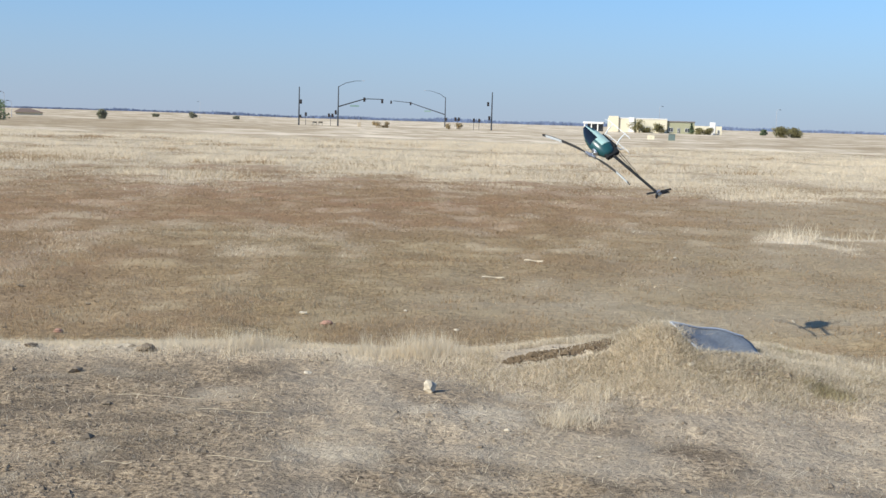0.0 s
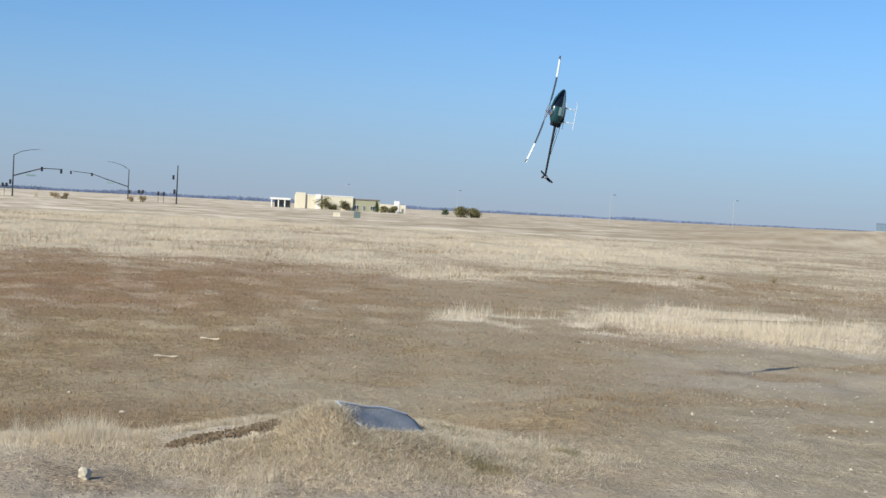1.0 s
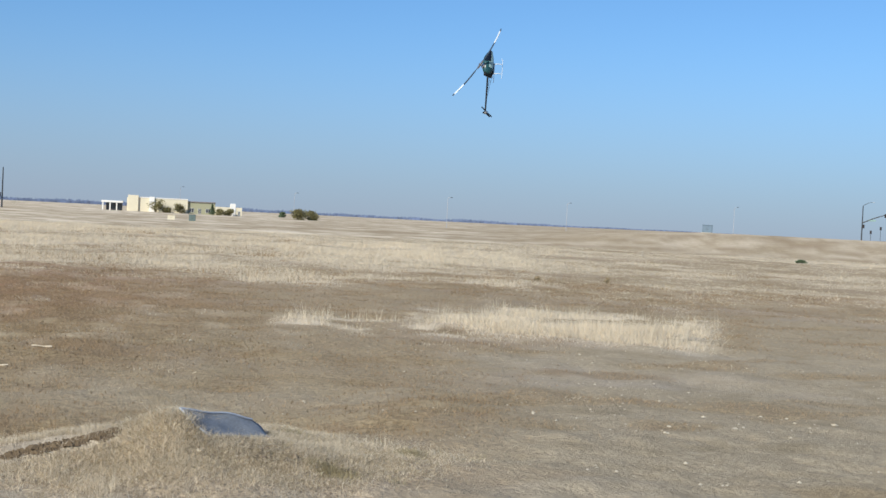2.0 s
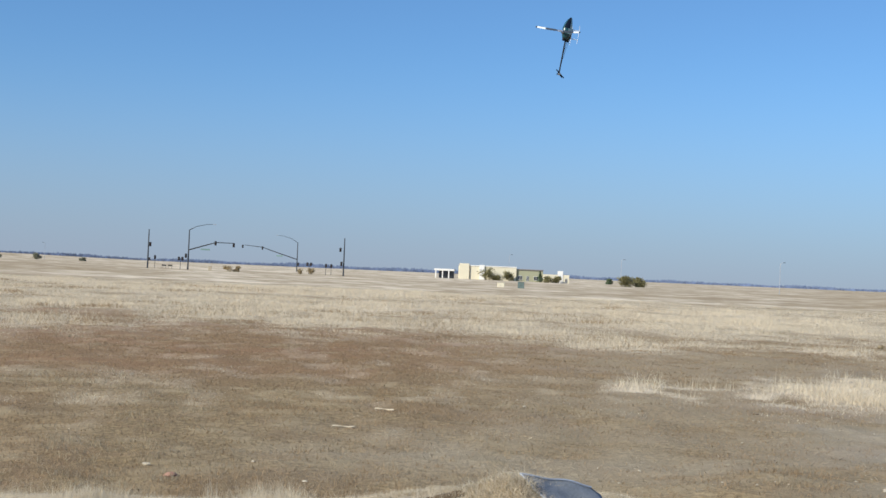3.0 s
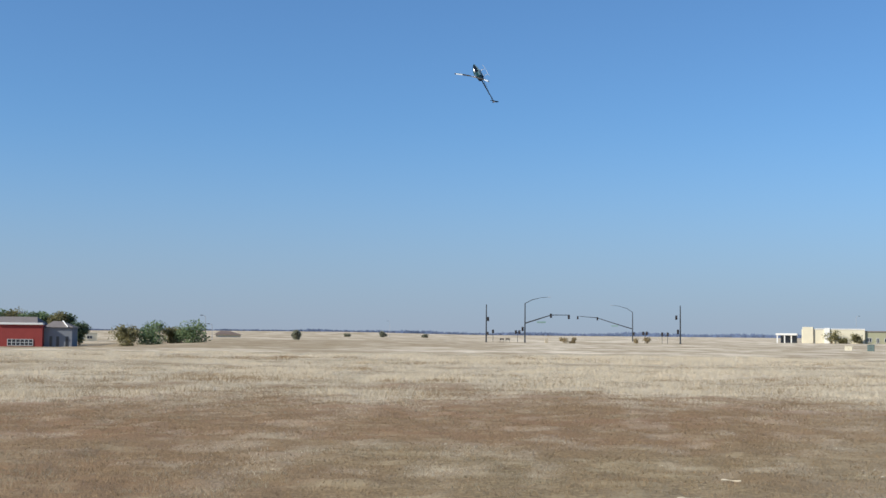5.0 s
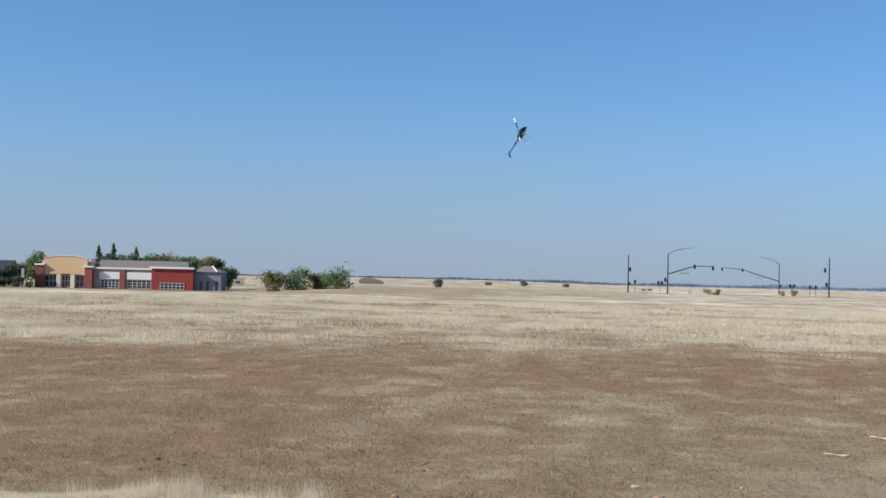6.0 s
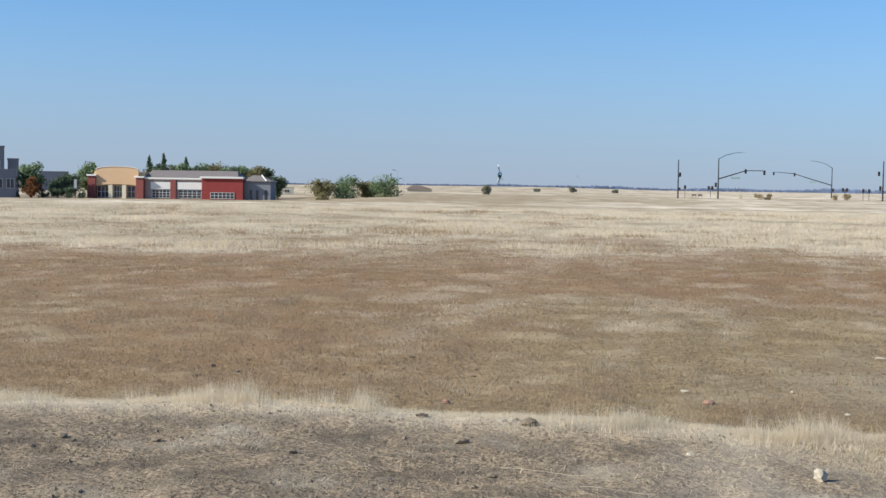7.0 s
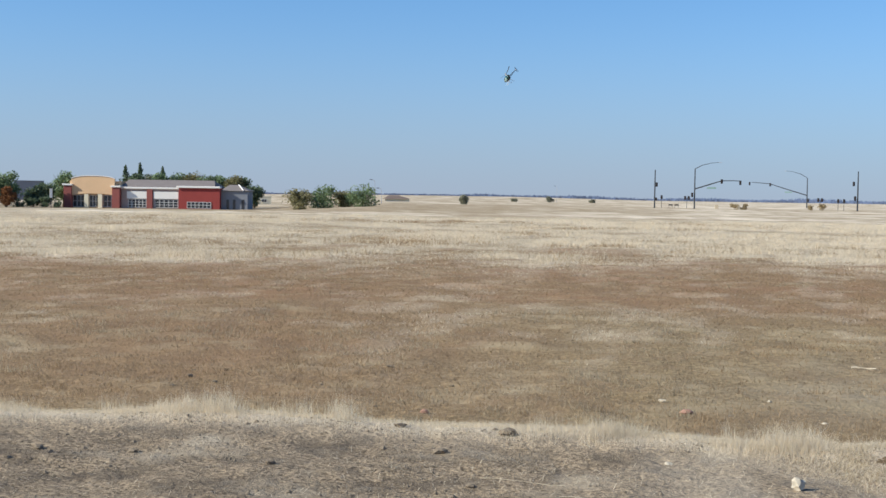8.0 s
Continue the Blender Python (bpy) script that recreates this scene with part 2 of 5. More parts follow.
def height(x, y):
    az, r = polar(x, y)
    edge = bank(az)
    step = ease(0.0, 1.3, r - edge) * 0.26
    slope = ease(8.5, 17.0, r) * 0.26
    right = np.maximum(ease(13, 22, az), ease(-70, -150, az))
    z = -(step * (1 - right) + slope * right) - ease(12, 60, r) * 0.16
    lip = np.exp(-((r - edge + 0.15) / 0.3) ** 2) * 0.04 * (1 - right)
    dx, dy = x - MOUND[0], y - MOUND[1]
    wide = np.where(dx > 0, 0.66, 0.8)
    mound = 0.25 * np.exp(-((dx / wide) ** 2 + (dy / 0.6) ** 2) ** 0.8) + 0.03 * np.exp(-((dx + 0.9) / 0.6) ** 2 - (dy / 0.5) ** 2) + 0.05 * np.exp(-((dx - 0.45) / 0.5) ** 2 - ((dy + 0.45) / 0.4) ** 2)
    mound += (clouds(x * 5.5, y * 5.5, 12) - 0.5) * 0.08 * np.exp(-(dx / 1.0) ** 2 - (dy / 0.7) ** 2)
    mound += 0.085 * np.exp(-((x - 1.52) / 0.2) ** 2 - ((y - 8.4) / 0.26) ** 2)
    mound += 0.02 * np.exp(-((y - 9.08) / 0.16) ** 2) * ease(0.35, 0.75, x) * ease(1.35, 1.1, x)
    rough = (clouds(x * 1.3, y * 1.3, 5) - 0.5) * 0.09 * ease(2, 6, r) + (clouds(x * 5, y * 5, 8) - 0.5) * (0.034 - 0.016 * ease(10, 14, r)) * (1 - ease(14, 40, r)) + (clouds(x * 1.1, y * 0.8, 14) - 0.5) * 0.07 * ease(11, 16, r) * (1 - ease(40, 70, r))
    swell = (clouds(x / 23, y / 23, 9) - 0.5) * (0.5 * ease(18, 60, r) - 0.32 * ease(90, 130, r))
    # the road's embankment and the ground behind the red building
    up = ease(23, 33, az) * ease(165, 120, az) * (ease(128, 178, r + 12 * (clouds(az / 4, az * 0, 3) - 0.5)) * 2.15)
    dip = ease(-18, -26, az) * ease(-165, -120, az) * ease(150, 260, r) * -1.7
    ridge = ease(-6, -13, az) * ease(-165, -120, az) * ease(900, 1700, r) * 3.0
    z = z + lip + mound + rough + swell + up + dip + ridge
    # the soil gives way under the panel
    u, v = on_sheet(x, y)
    bed = CORNER.z + u * ALONG.z + np.maximum(v, 0) * DOWN.z - 0.03
    under = (u > -0.04) & (u < 1.25) & (v > -0.9) & (v < 0.97)
    return np.where(under, np.minimum(z, bed), z)


def ground_z(x, y):
    return float(height(np.array([x]), np.array([y]))[0])


def place(az, r, dz=0.0, turn=0.0):
    """A pose on the ground at a bearing and a distance, its front turned to the camera's stand."""
    x, y = r * math.sin(radians(az)), r * math.cos(radians(az))
    return pose(x, y, ground_z(x, y) + dz, 0, 0, -az + turn)


def zones(x, y):
    """How much pale tall grass (past 300 m also paleness for haze), red-brown stubble and bare dirt there is, each 0 to
    1.
    """
    az, r = polar(x, y)
    back = ease(-70, -150, az)
    azc = np.clip(az, -60, 60)
    warp = 0.8 * (clouds(x / 8, y / 10, 21) - 0.5) + 0.8 * (clouds(x / 1.2, y / 3.6, 23) - 0.5)
    rr = r * (1 + 0.7 * warp)
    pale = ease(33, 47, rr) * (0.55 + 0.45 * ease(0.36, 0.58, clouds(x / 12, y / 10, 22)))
    pale *= 1 - 0.35 * ease(0.5, 0.66, clouds(x / 30, y / 9, 27))
    pale *= 1 - 0.35 * ease(8, 20, az) * ease(0.4, 0.6, clouds(x / 20, y / 8, 24))
    pale *= 0.42 + 0.58 * ease(0.34, 0.58, clouds(x / 2.2, y / 4.5, 28))
    # thinner cover from 130 m; past 300 m full paleness again, painted for haze
    pale *= 1 - (0.1 + 0.5 * ease(-4, -16, az)) * ease(130, 190, r) * ease(420, 300, r)
    pale *= 1 - 0.6 * ease(-2, -18, az) * ease(0.44, 0.6, clouds(x / 6, y / 7, 26))
    pale *= 1 - 0.4 * ease(20, 27, az)
    # the tall patch by the track
    patch = ease(13.2, 15.5, az) * ease(34.5, 32.0, az) * ease(20.0, 22.5, r + 3 * warp) * ease(30.0, 26.0, r + 6 * warp - (az - 14) * 0.12)
    patch *= (1 - 0.85 * np.exp(-((az - 20.6 - 8 * warp) / 1.0) ** 2)) * (1 - ease(20.5, 19.5, az) * ease(23.5, 25.0, r))
    patch *= ease(0.28, 0.5, clouds(x / 1.4, y / 1.4, 31))
    pale = np.maximum(pale, patch * 0.95)
    tuft = ease(0.5, 0.76, clouds(x / 0.6, y / 1.5, 33)) * ease(11, 18, r) * 0.19
    edge = bank(az)
    rim = np.exp(-((r - edge - 0.1) / 0.42) ** 2) * ease(19, 12, az)
    skirt = np.exp(-((x - MOUND[0]) / 1.5) ** 2 - ((y - MOUND[1]) / 1.0) ** 2)
    track = np.exp(-((r - 13.2 + 2.2 * (clouds(az / 6, az * 0 + 3, 41) - 0.5)) / 1.9) ** 2) * ease(-7, 6, az) * 0.8
    field = np.maximum(ease(17, 27, az + 0.5 * (clouds(x / 3, y / 3, 43) - 0.5) * 14), back) * ease(20.5, 17.5, r - (azc * (1 - 2 * back) - 20) * 0.25 * (1 - back) - 10 * back + 3 * warp)
    field = np.maximum(field, ease(33, 36, az) * ease(165, 120, az) * ease(46, 30, r + 8 * warp) * 0.8)
    thin = 0.5 * ease(4, 15, az) * ease(165, 120, az) * ease(13, 16, r) * ease(44, 32, r)
    dirt = np.maximum.reduce([track, field, thin]) * (1 - 0.6 * ease(0.56, 0.7, clouds(x / 2.0, y / 1.0, 47)))
    near = ease(0.6, -0.6, r - edge) * ease(26, 18, az) * (1 - back)
    brown = ease(edge + 1, edge + 3, r) * ease(50, 38, rr) * (1 - dirt)
    pale = np.clip(np.maximum.reduce([pale, tuft * (1 - dirt), rim * 0.9, skirt * 0.75, 0.27 * near * ease(-13, -1, az) * ease(0.3, 0.55, clouds(x / 0.7, y / 0.7, 29))]), 0, 1)
    dirt = np.clip(dirt * (1 - skirt), 0, 1)
    red = brown * np.maximum(ease(19, 27, r) * ease(24, 0, az), 0.6 * ease(-6, -20, az))
    return pale, np.clip(red, 0, 1), dirt, near


def ground_material():
    m = bpy.data.materials.new("dry_field")
    m.use_nodes = True
    n, l = m.node_tree.nodes, m.node_tree.links
    p = n["Principled BSDF"]
    p.inputs["Roughness"].default_value = 0.95
    p.inputs["Specular IOR Level"].default_value = 0.15
    at = n.new("ShaderNodeVertexColor")
    at.layer_name = "cover"
    sep = n.new("ShaderNodeSeparateColor")
    l.new(at.outputs["Color"], sep.inputs[0])
    co = n.new("ShaderNodeTexCoord")

    def nz(scale, detail, stretch=None):
        t = n.new("ShaderNodeTexNoise")
        t.inputs["Scale"].default_value, t.inputs["Detail"].default_value = scale, detail
        t.inputs["Roughness"].default_value = 0.65
        l.new(co.outputs["Object"], t.inputs["Vector"])
        return t.outputs["Fac"]

    def mix(a, b, fac):
        x = n.new("ShaderNodeMix")
        x.data_type = "RGBA"
        for sock, val in ((x.inputs[6], a), (x.inputs[7], b)):
            if isinstance(val, tuple):
                sock.default_value = (*val, 1)
            else:
                l.new(val, sock)
        l.new(fac, x.inputs[0])
        return x.outputs[2]

    def steep(fac, lo, hi):
        r = n.new("ShaderNodeMapRange")
        r.inputs["From Min"].default_value, r.inputs["From Max"].default_value = lo, hi
        l.new(fac, r.inputs["Value"])
        return r.outputs[0]

    fine, mid, broad, crumb, patchy = nz(14, 6), nz(2.2, 6), nz(0.16, 5), nz(38, 5), nz(1.1, 6)
    base = mix((0.18, 0.13, 0.072), (0.375, 0.28, 0.155), steep(fine, 0.36, 0.66))
    base = mix(base, (0.245, 0.166, 0.093), steep(mid, 0.47, 0.66))
    base = mix(base, (0.37, 0.29, 0.175), steep(patchy, 0.5, 0.64))
    base = mix(base, (0.23, 0.157, 0.087), steep(broad, 0.5, 0.66))
    red = mix((0.18, 0.112, 0.06), (0.33, 0.222, 0.124), steep(fine, 0.36, 0.66))
    red = mix(red, (0.27, 0.162, 0.09), steep(broad, 0.42, 0.58))
    red = mix(red, (0.34, 0.25, 0.15), steep(patchy, 0.52, 0.68))
    pale = mix((0.58, 0.485, 0.36), (0.82, 0.71, 0.55), steep(mid, 0.36, 0.62))
    pale = mix(pale, (0.72, 0.615, 0.47), steep(broad, 0.4, 0.62))
    dirt = mix((0.29, 0.235, 0.16), (0.43, 0.355, 0.245), steep(fine, 0.35, 0.65))
    dirt = mix(dirt, (0.345, 0.28, 0.19), steep(mid, 0.42, 0.7))
    dirt = mix(dirt, (0.275, 0.22, 0.14), steep(patchy, 0.5, 0.68))
    dirt = mix(dirt, (0.40, 0.34, 0.27), steep(broad, 0.52, 0.7))
    near = mix((0.058, 0.041, 0.028), (0.44, 0.337, 0.222), steep(crumb, 0.36, 0.64))
    near = mix(near, (0.45, 0.35, 0.232), steep(fine, 0.5, 0.72))
    near = mix(near, (0.13, 0.1, 0.07), steep(mid, 0.46, 0.62))
    near = mix(near, (0.45, 0.37, 0.265), steep(patchy, 0.53, 0.7))
    col = mix(base, red, sep.outputs[1])
    col = mix(col, dirt, sep.outputs[2])
    col = mix(col, near, at.outputs["Alpha"])
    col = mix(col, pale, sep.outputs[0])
    l.new(col, p.inputs["Base Color"])
    bump = n.new("ShaderNodeBump")
    bump.inputs["Strength"].default_value, bump.inputs["Distance"].default_value = 0.8, 0.014
    l.new(crumb, bump.inputs["Height"])
    lumps = n.new("ShaderNodeBump")
    lumps.inputs["Strength"].default_value, lumps.inputs["Distance"].default_value = 0.7, 0.05
    l.new(fine, lumps.inputs["Height"])
    l.new(bump.outputs[0], lumps.inputs["Normal"])
    l.new(lumps.outputs[0], p.inputs["Normal"])
    return m


def build_ground():
    az = np.concatenate([np.arange(-50, 62, 0.3), np.arange(62, 310, 4.0)])
    r = np.concatenate([[0.0005, 0.3, 1, 2, 3], np.arange(3.6, 14, 0.055), np.arange(14, 34, 0.2), np.geomspace(34, 4500, 130)])
    a, rr = np.meshgrid(np.radians(az), r)
    x, y = (rr * np.sin(a)).ravel(), (rr * np.cos(a)).ravel()
    z = height(x, y)
    n, k = len(az), len(r)
    i, j = np.meshgrid(np.arange(k - 1), np.arange(n), indexing="ij")
    jn = (j + 1) % n
    f = np.stack([i * n + j, (i + 1) * n + j, (i + 1) * n + jn, i * n + jn], -1).reshape(-1, 4)[:, ::-1]
    v = np.stack([x, y, z], 1)
    ob = from_arrays("ground", v, f, ground_material(), smooth=True)
    tagged(ob, "dry grass field with bare dirt and a low bank", "ground", kind="structure")
    pale, red, dirt, near = zones(v[:, 0], v[:, 1])
    layer = ob.data.color_attributes.new("cover", "FLOAT_COLOR", "POINT")
    layer.data.foreach_set("color", np.stack([pale, red, dirt, near], 1).astype(np.float32).ravel())
    return ob


build_ground()


# ---------------------------------------------------------------- grass
def blades(name, label, mat, x, y, tall, spread, lean, seed, width=0.006, count=5):
    """Tufts of thin blades rooted at the points given; one triangle a blade."""
    rng = np.random.default_rng(seed)
    n = len(x)
    z = height(x, y)
    bx = np.repeat(x, count) + rng.normal(0, 1, n * count) * np.repeat(spread, count)
    by = np.repeat(y, count) + rng.normal(0, 1, n * count) * np.repeat(spread, count)
    bz = np.repeat(z, count) - 0.008
    h = np.repeat(tall, count) * rng.uniform(0.45, 1.15, n * count)
    ang = rng.uniform(0, 2 * np.pi, n * count)
    out = h * np.abs(rng.normal(0, lean, n * count))
    w = np.repeat(np.broadcast_to(width, n), count) * rng.uniform(0.6, 1.4, n * count)
    face = rng.uniform(0, np.pi, n * count)
    dx, dy = np.cos(face) * w / 2, np.sin(face) * w / 2
    tri = np.stack([
        np.stack([bx - dx, by - dy, bz], 1),
        np.stack([bx + dx, by + dy, bz], 1),
        np.stack([bx + np.cos(ang) * out, by + np.sin(ang) * out, bz + h], 1)], 1).reshape(-1, 3)
    ob = from_arrays(name, tri, np.arange(len(tri)).reshape(-1, 3), mat)
    return tagged(ob, label, "grass", kind="stuff")


def scatter(n, az0, az1, r0, r1, seed, power=1.0):
    """Random places in a sector; power 2 keeps the count even over the area, 1 favours the near side."""
    rng = np.random.default_rng(seed)
    az = np.radians(rng.uniform(az0, az1, n))
    r = (rng.uniform(r0 ** power, r1 ** power, n)) ** (1 / power)
    return r * np.sin(az), r * np.cos(az), rng.uniform(0, 1, n)


def build_grass():
    # short mown straw by the camera
    x, y, u = scatter(100000, -42, 52, 4.6, 12.5, 1, 1.4)
    pale, red, dirt, near = zones(x, y)
    patchy = ease(0.4, 0.6, clouds(x / 0.8, y / 0.8, 51))
    keep = u < (0.12 + 0.75 * patchy) * (1 - 0.85 * dirt) * (1 - 0.45 * ease(-10, -26, polar(x, y)[0]))
    x, y = x[keep], y[keep]
    blades("mown_straw", "short dead grass lying flat on bare soil", M["grey_straw"], x, y, 0.008 + 0.018 * clouds(x / 0.3, y / 0.3, 52), np.full(len(x), 0.03), 1.2, 2, 0.0026, 6)
    # rim of the bank
    x, y, u = scatter(60000, -42, 20, 8.2, 10.8, 3, 1)
    az, r = polar(x, y)
    rim = np.exp(-((r - bank(az) - 0.05) / 0.28) ** 2) * ease(20, 11, az)
    rim *= 1 - ease(2.6, 3.4, az) * ease(7.8, 7.0, az) * ease(9.3, 8.7, r)
    rim *= 0.5 + 0.5 * ease(0.3, 0.55, clouds(x / 0.7, y / 0.7, 53))
    keep = u < rim
    x, y = x[keep], y[keep]
    t = 0.045 + 0.15 * ease(0.6, 0.9, clouds(x / 0.45, y / 0.45, 54)) ** 1.4
    blades("bank_grass", "tall thin pale grass along the bank's edge", M["straw"], x, y, t, np.full(len(x), 0.05), 0.5, 4, 0.0022, 8)
    # the mound
    rng = np.random.default_rng(7)
    x, y = MOUND[0] + rng.normal(0, 0.95, 34000), MOUND[1] - 0.12 + rng.normal(0, 0.52, 34000)
    inside = ease(1.9, 0.8, np.hypot((x - MOUND[0]) / 1.15, (y - MOUND[1]) / 0.8))
    keep = (rng.uniform(0, 1, len(x)) < inside) & ~((on_sheet(x, y)[0] > -0.05) & (on_sheet(x, y)[0] < 1.02) & (on_sheet(x, y)[1] > -0.12) & (on_sheet(x, y)[1] < 0.98)) & ~((x > 0.38) & (x < 1.16) & (y > 8.2 + 0.1 * x) & (y < 8.62 + 0.2 * x))
    x, y = x[keep], y[keep]
    olive = clouds(x / 0.35, y / 0.35, 57) + 0.18 * ease(0.2, 0.9, x - MOUND[0])
    o = olive > 0.93
    blades("mound_grass", "matted dry grass over the mound", M["straw"], x[~o], y[~o], 0.018 + 0.05 * clouds(x[~o] / 0.12, y[~o] / 0.12, 58) ** 1.5, np.full((~o).sum(), 0.035), 1.7, 8, 0.0032, 5)
    g = rng.uniform(0, 1, len(x)) < 0.45
    blades("mound_thatch", "grey-brown dead thatch over the mound", M["grey_straw"], x[g], y[g], np.full(g.sum(), 0.035), np.full(g.sum(), 0.03), 1.6, 10, 0.005, 5)
    blades("mound_weeds", "olive weeds on the mound", M["green_grass"], x[o], y[o], np.full(o.sum(), 0.045), np.full(o.sum(), 0.03), 0.9, 9, 0.005, 5)
    # stubble of the middle ground
    x, y, u = scatter(150000, -42, 52, 10.0, 48, 11, 1.1)
    pale, red, dirt, near = zones(x, y)
    keep = (u < 0.85 * (1 - dirt) * (1 - 0.6 * pale)) & (near < 0.3)
    x, y = x[keep], y[keep]
    az, r = polar(x, y)
    blades("stubble", "short brown stubble across the field", M["stubble"], x, y, 0.018 + 0.035 * clouds(x / 2, y / 2, 61), 0.04 + r * 0.002, 1.1, 12, 0.004 + r * 0.0004, 4)
    # pale tufts and tall patches
    x, y, u = scatter(300000, -42, 52, 11.5, 130, 13, 0.75)
    pale, red, dirt, near = zones(x, y)
    keep = (u < pale) & (near < 0.3)
    x, y, p = x[keep], y[keep], pale[keep]
    az, r = polar(x, y)
    blades("tall_grass", "tall pale dry grass in patches", M["straw"], x, y, (0.03 + 0.13 * p) * (0.25 + 1.6 * clouds(x / 1.6, y / 1.6, 63) ** 2) * (1 + 1.2 * ease(30, 40, r) * clouds(x / 5, y / 5, 65) ** 1.4), 0.1 + r * 0.005, 1.3, 14, 0.003 + r * 0.0003, 7)

    # tussocks standing out of the tall grass, and low brown ones nearer
    x, y, u = scatter(26000, -42, 40, 19.5, 105, 15, 1.0)
    pale, red, dirt, near = zones(x, y)
    az, r = polar(x, y)
    keep = u < ease(0.3, 0.75, pale) * (0.2 + 0.8 * ease(0.42, 0.6, clouds(x / 5, y / 3, 67)))
    x, y, r, p = x[keep], y[keep], r[keep], pale[keep]
    rng = np.random.default_rng(16)
    blades("tussocks", "pale tussocks of tall dead grass", M["straw"], x, y, rng.uniform(0.08, 0.28, len(x)) * (1.2 + 0.4 * ease(32, 28, r)) * (0.4 + 1.1 * clouds(x / 1.5, y / 2, 66)), 0.06 + r * 0.004, 0.6, 17, 0.003 + r * 0.00025, 26)
    x, y, u = scatter(30000, -42, 36, 10.8, 75, 18, 1.05)
    pale, red, dirt, near = zones(x, y)
    keep = (u < 0.55 * (1 - dirt) ** 4 * (1 - pale) * ease(0.4, 0.62, clouds(x / 1.7, y / 1.2, 68))) & (near < 0.2)
    x, y = x[keep], y[keep]
    az, r = polar(x, y)
    pick = clouds(x / 3, y / 3, 69) > 0.52
    for name, label, mat, k in (("brown_tufts", "low tufts of brown dead grass", M["stubble"], ~pick), ("dry_tufts", "low tufts of grey-yellow dead grass", M["grey_straw"], pick)):
        blades(name, label, mat, x[k], y[k], rng.uniform(0.04, 0.11, k.sum()), 0.035 + r[k] * 0.0015, 0.7, 19, 0.003 + r[k] * 0.0002, 16)

    # grey-green weeds standing in the pale grass
    x, y, u = scatter(15000, -42, 16, 34, 110, 20, 1.0)
    pale, red, dirt, near = zones(x, y)
    az, r = polar(x, y)
    keep = u < ease(0.2, 0.6, pale) * ease(0.46, 0.6, clouds(x / 6, y / 4, 70)) * (0.35 + 0.65 * ease(0, -14, az))
    x, y, r = x[keep], y[keep], r[keep]
    blades("field_weeds", "brown-grey weeds standing among the pale grass", M["stubble"], x, y, rng.uniform(0.1, 0.3, len(x)), 0.12 + r * 0.003, 0.8, 21, 0.004 + r * 0.00025, 20)
    # clumps of pale stalks on the mound and at its foot
    x, y = [], []
    for cx, cy, n in ((0.70, 7.0, 70), (0.80, 7.1, 40), (0.95, 7.55, 30), (0.7, 8.0, 20), (1.0, 8.55, 24), (1.35, 8.35, 26), (1.4, 8.0, 20), (2.6, 8.3, 20), (2.3, 8.0, 26), (2.95, 8.6, 16), (0.45, 8.75, 14)):
        x += list(rng.normal(cx, 0.07, n))
        y += list(rng.normal(cy, 0.07, n))
    x, y = np.array(x), np.array(y)
    blades("stalk_clumps", "clumps of pale dry stalks on and round the mound", M["straw"], x, y, rng.uniform(0.04, 0.14, len(x)), np.full(len(x), 0.025), 0.55, 22, 0.0022, 9)
    # tall clumps along the bank
    x, y = [], []
    for az, n in ((-26.2, 60), (-25.5, 34), (-22.2, 16), (-20.7, 40), (-20.3, 16), (-23.2, 8), (-30.5, 10), (-3.5, 12), (-1.0, 12)):
        a = np.radians(rng.normal(az, 0.4, n))
        q = bank(np.degrees(a)) + rng.normal(0.05, 0.12, n)
        x += list(q * np.sin(a))
        y += list(q * np.cos(a))
    x, y = np.array(x), np.array(y)
    blades("bank_clumps", "tall pale grass clumps on the bank's edge", M["straw"], x, y, rng.uniform(0.1, 0.24, len(x)), np.full(len(x), 0.03), 0.3, 23, 0.0022, 9)


build_grass()


# ---------------------------------------------------------------- the model helicopter
SIZE = 0.89


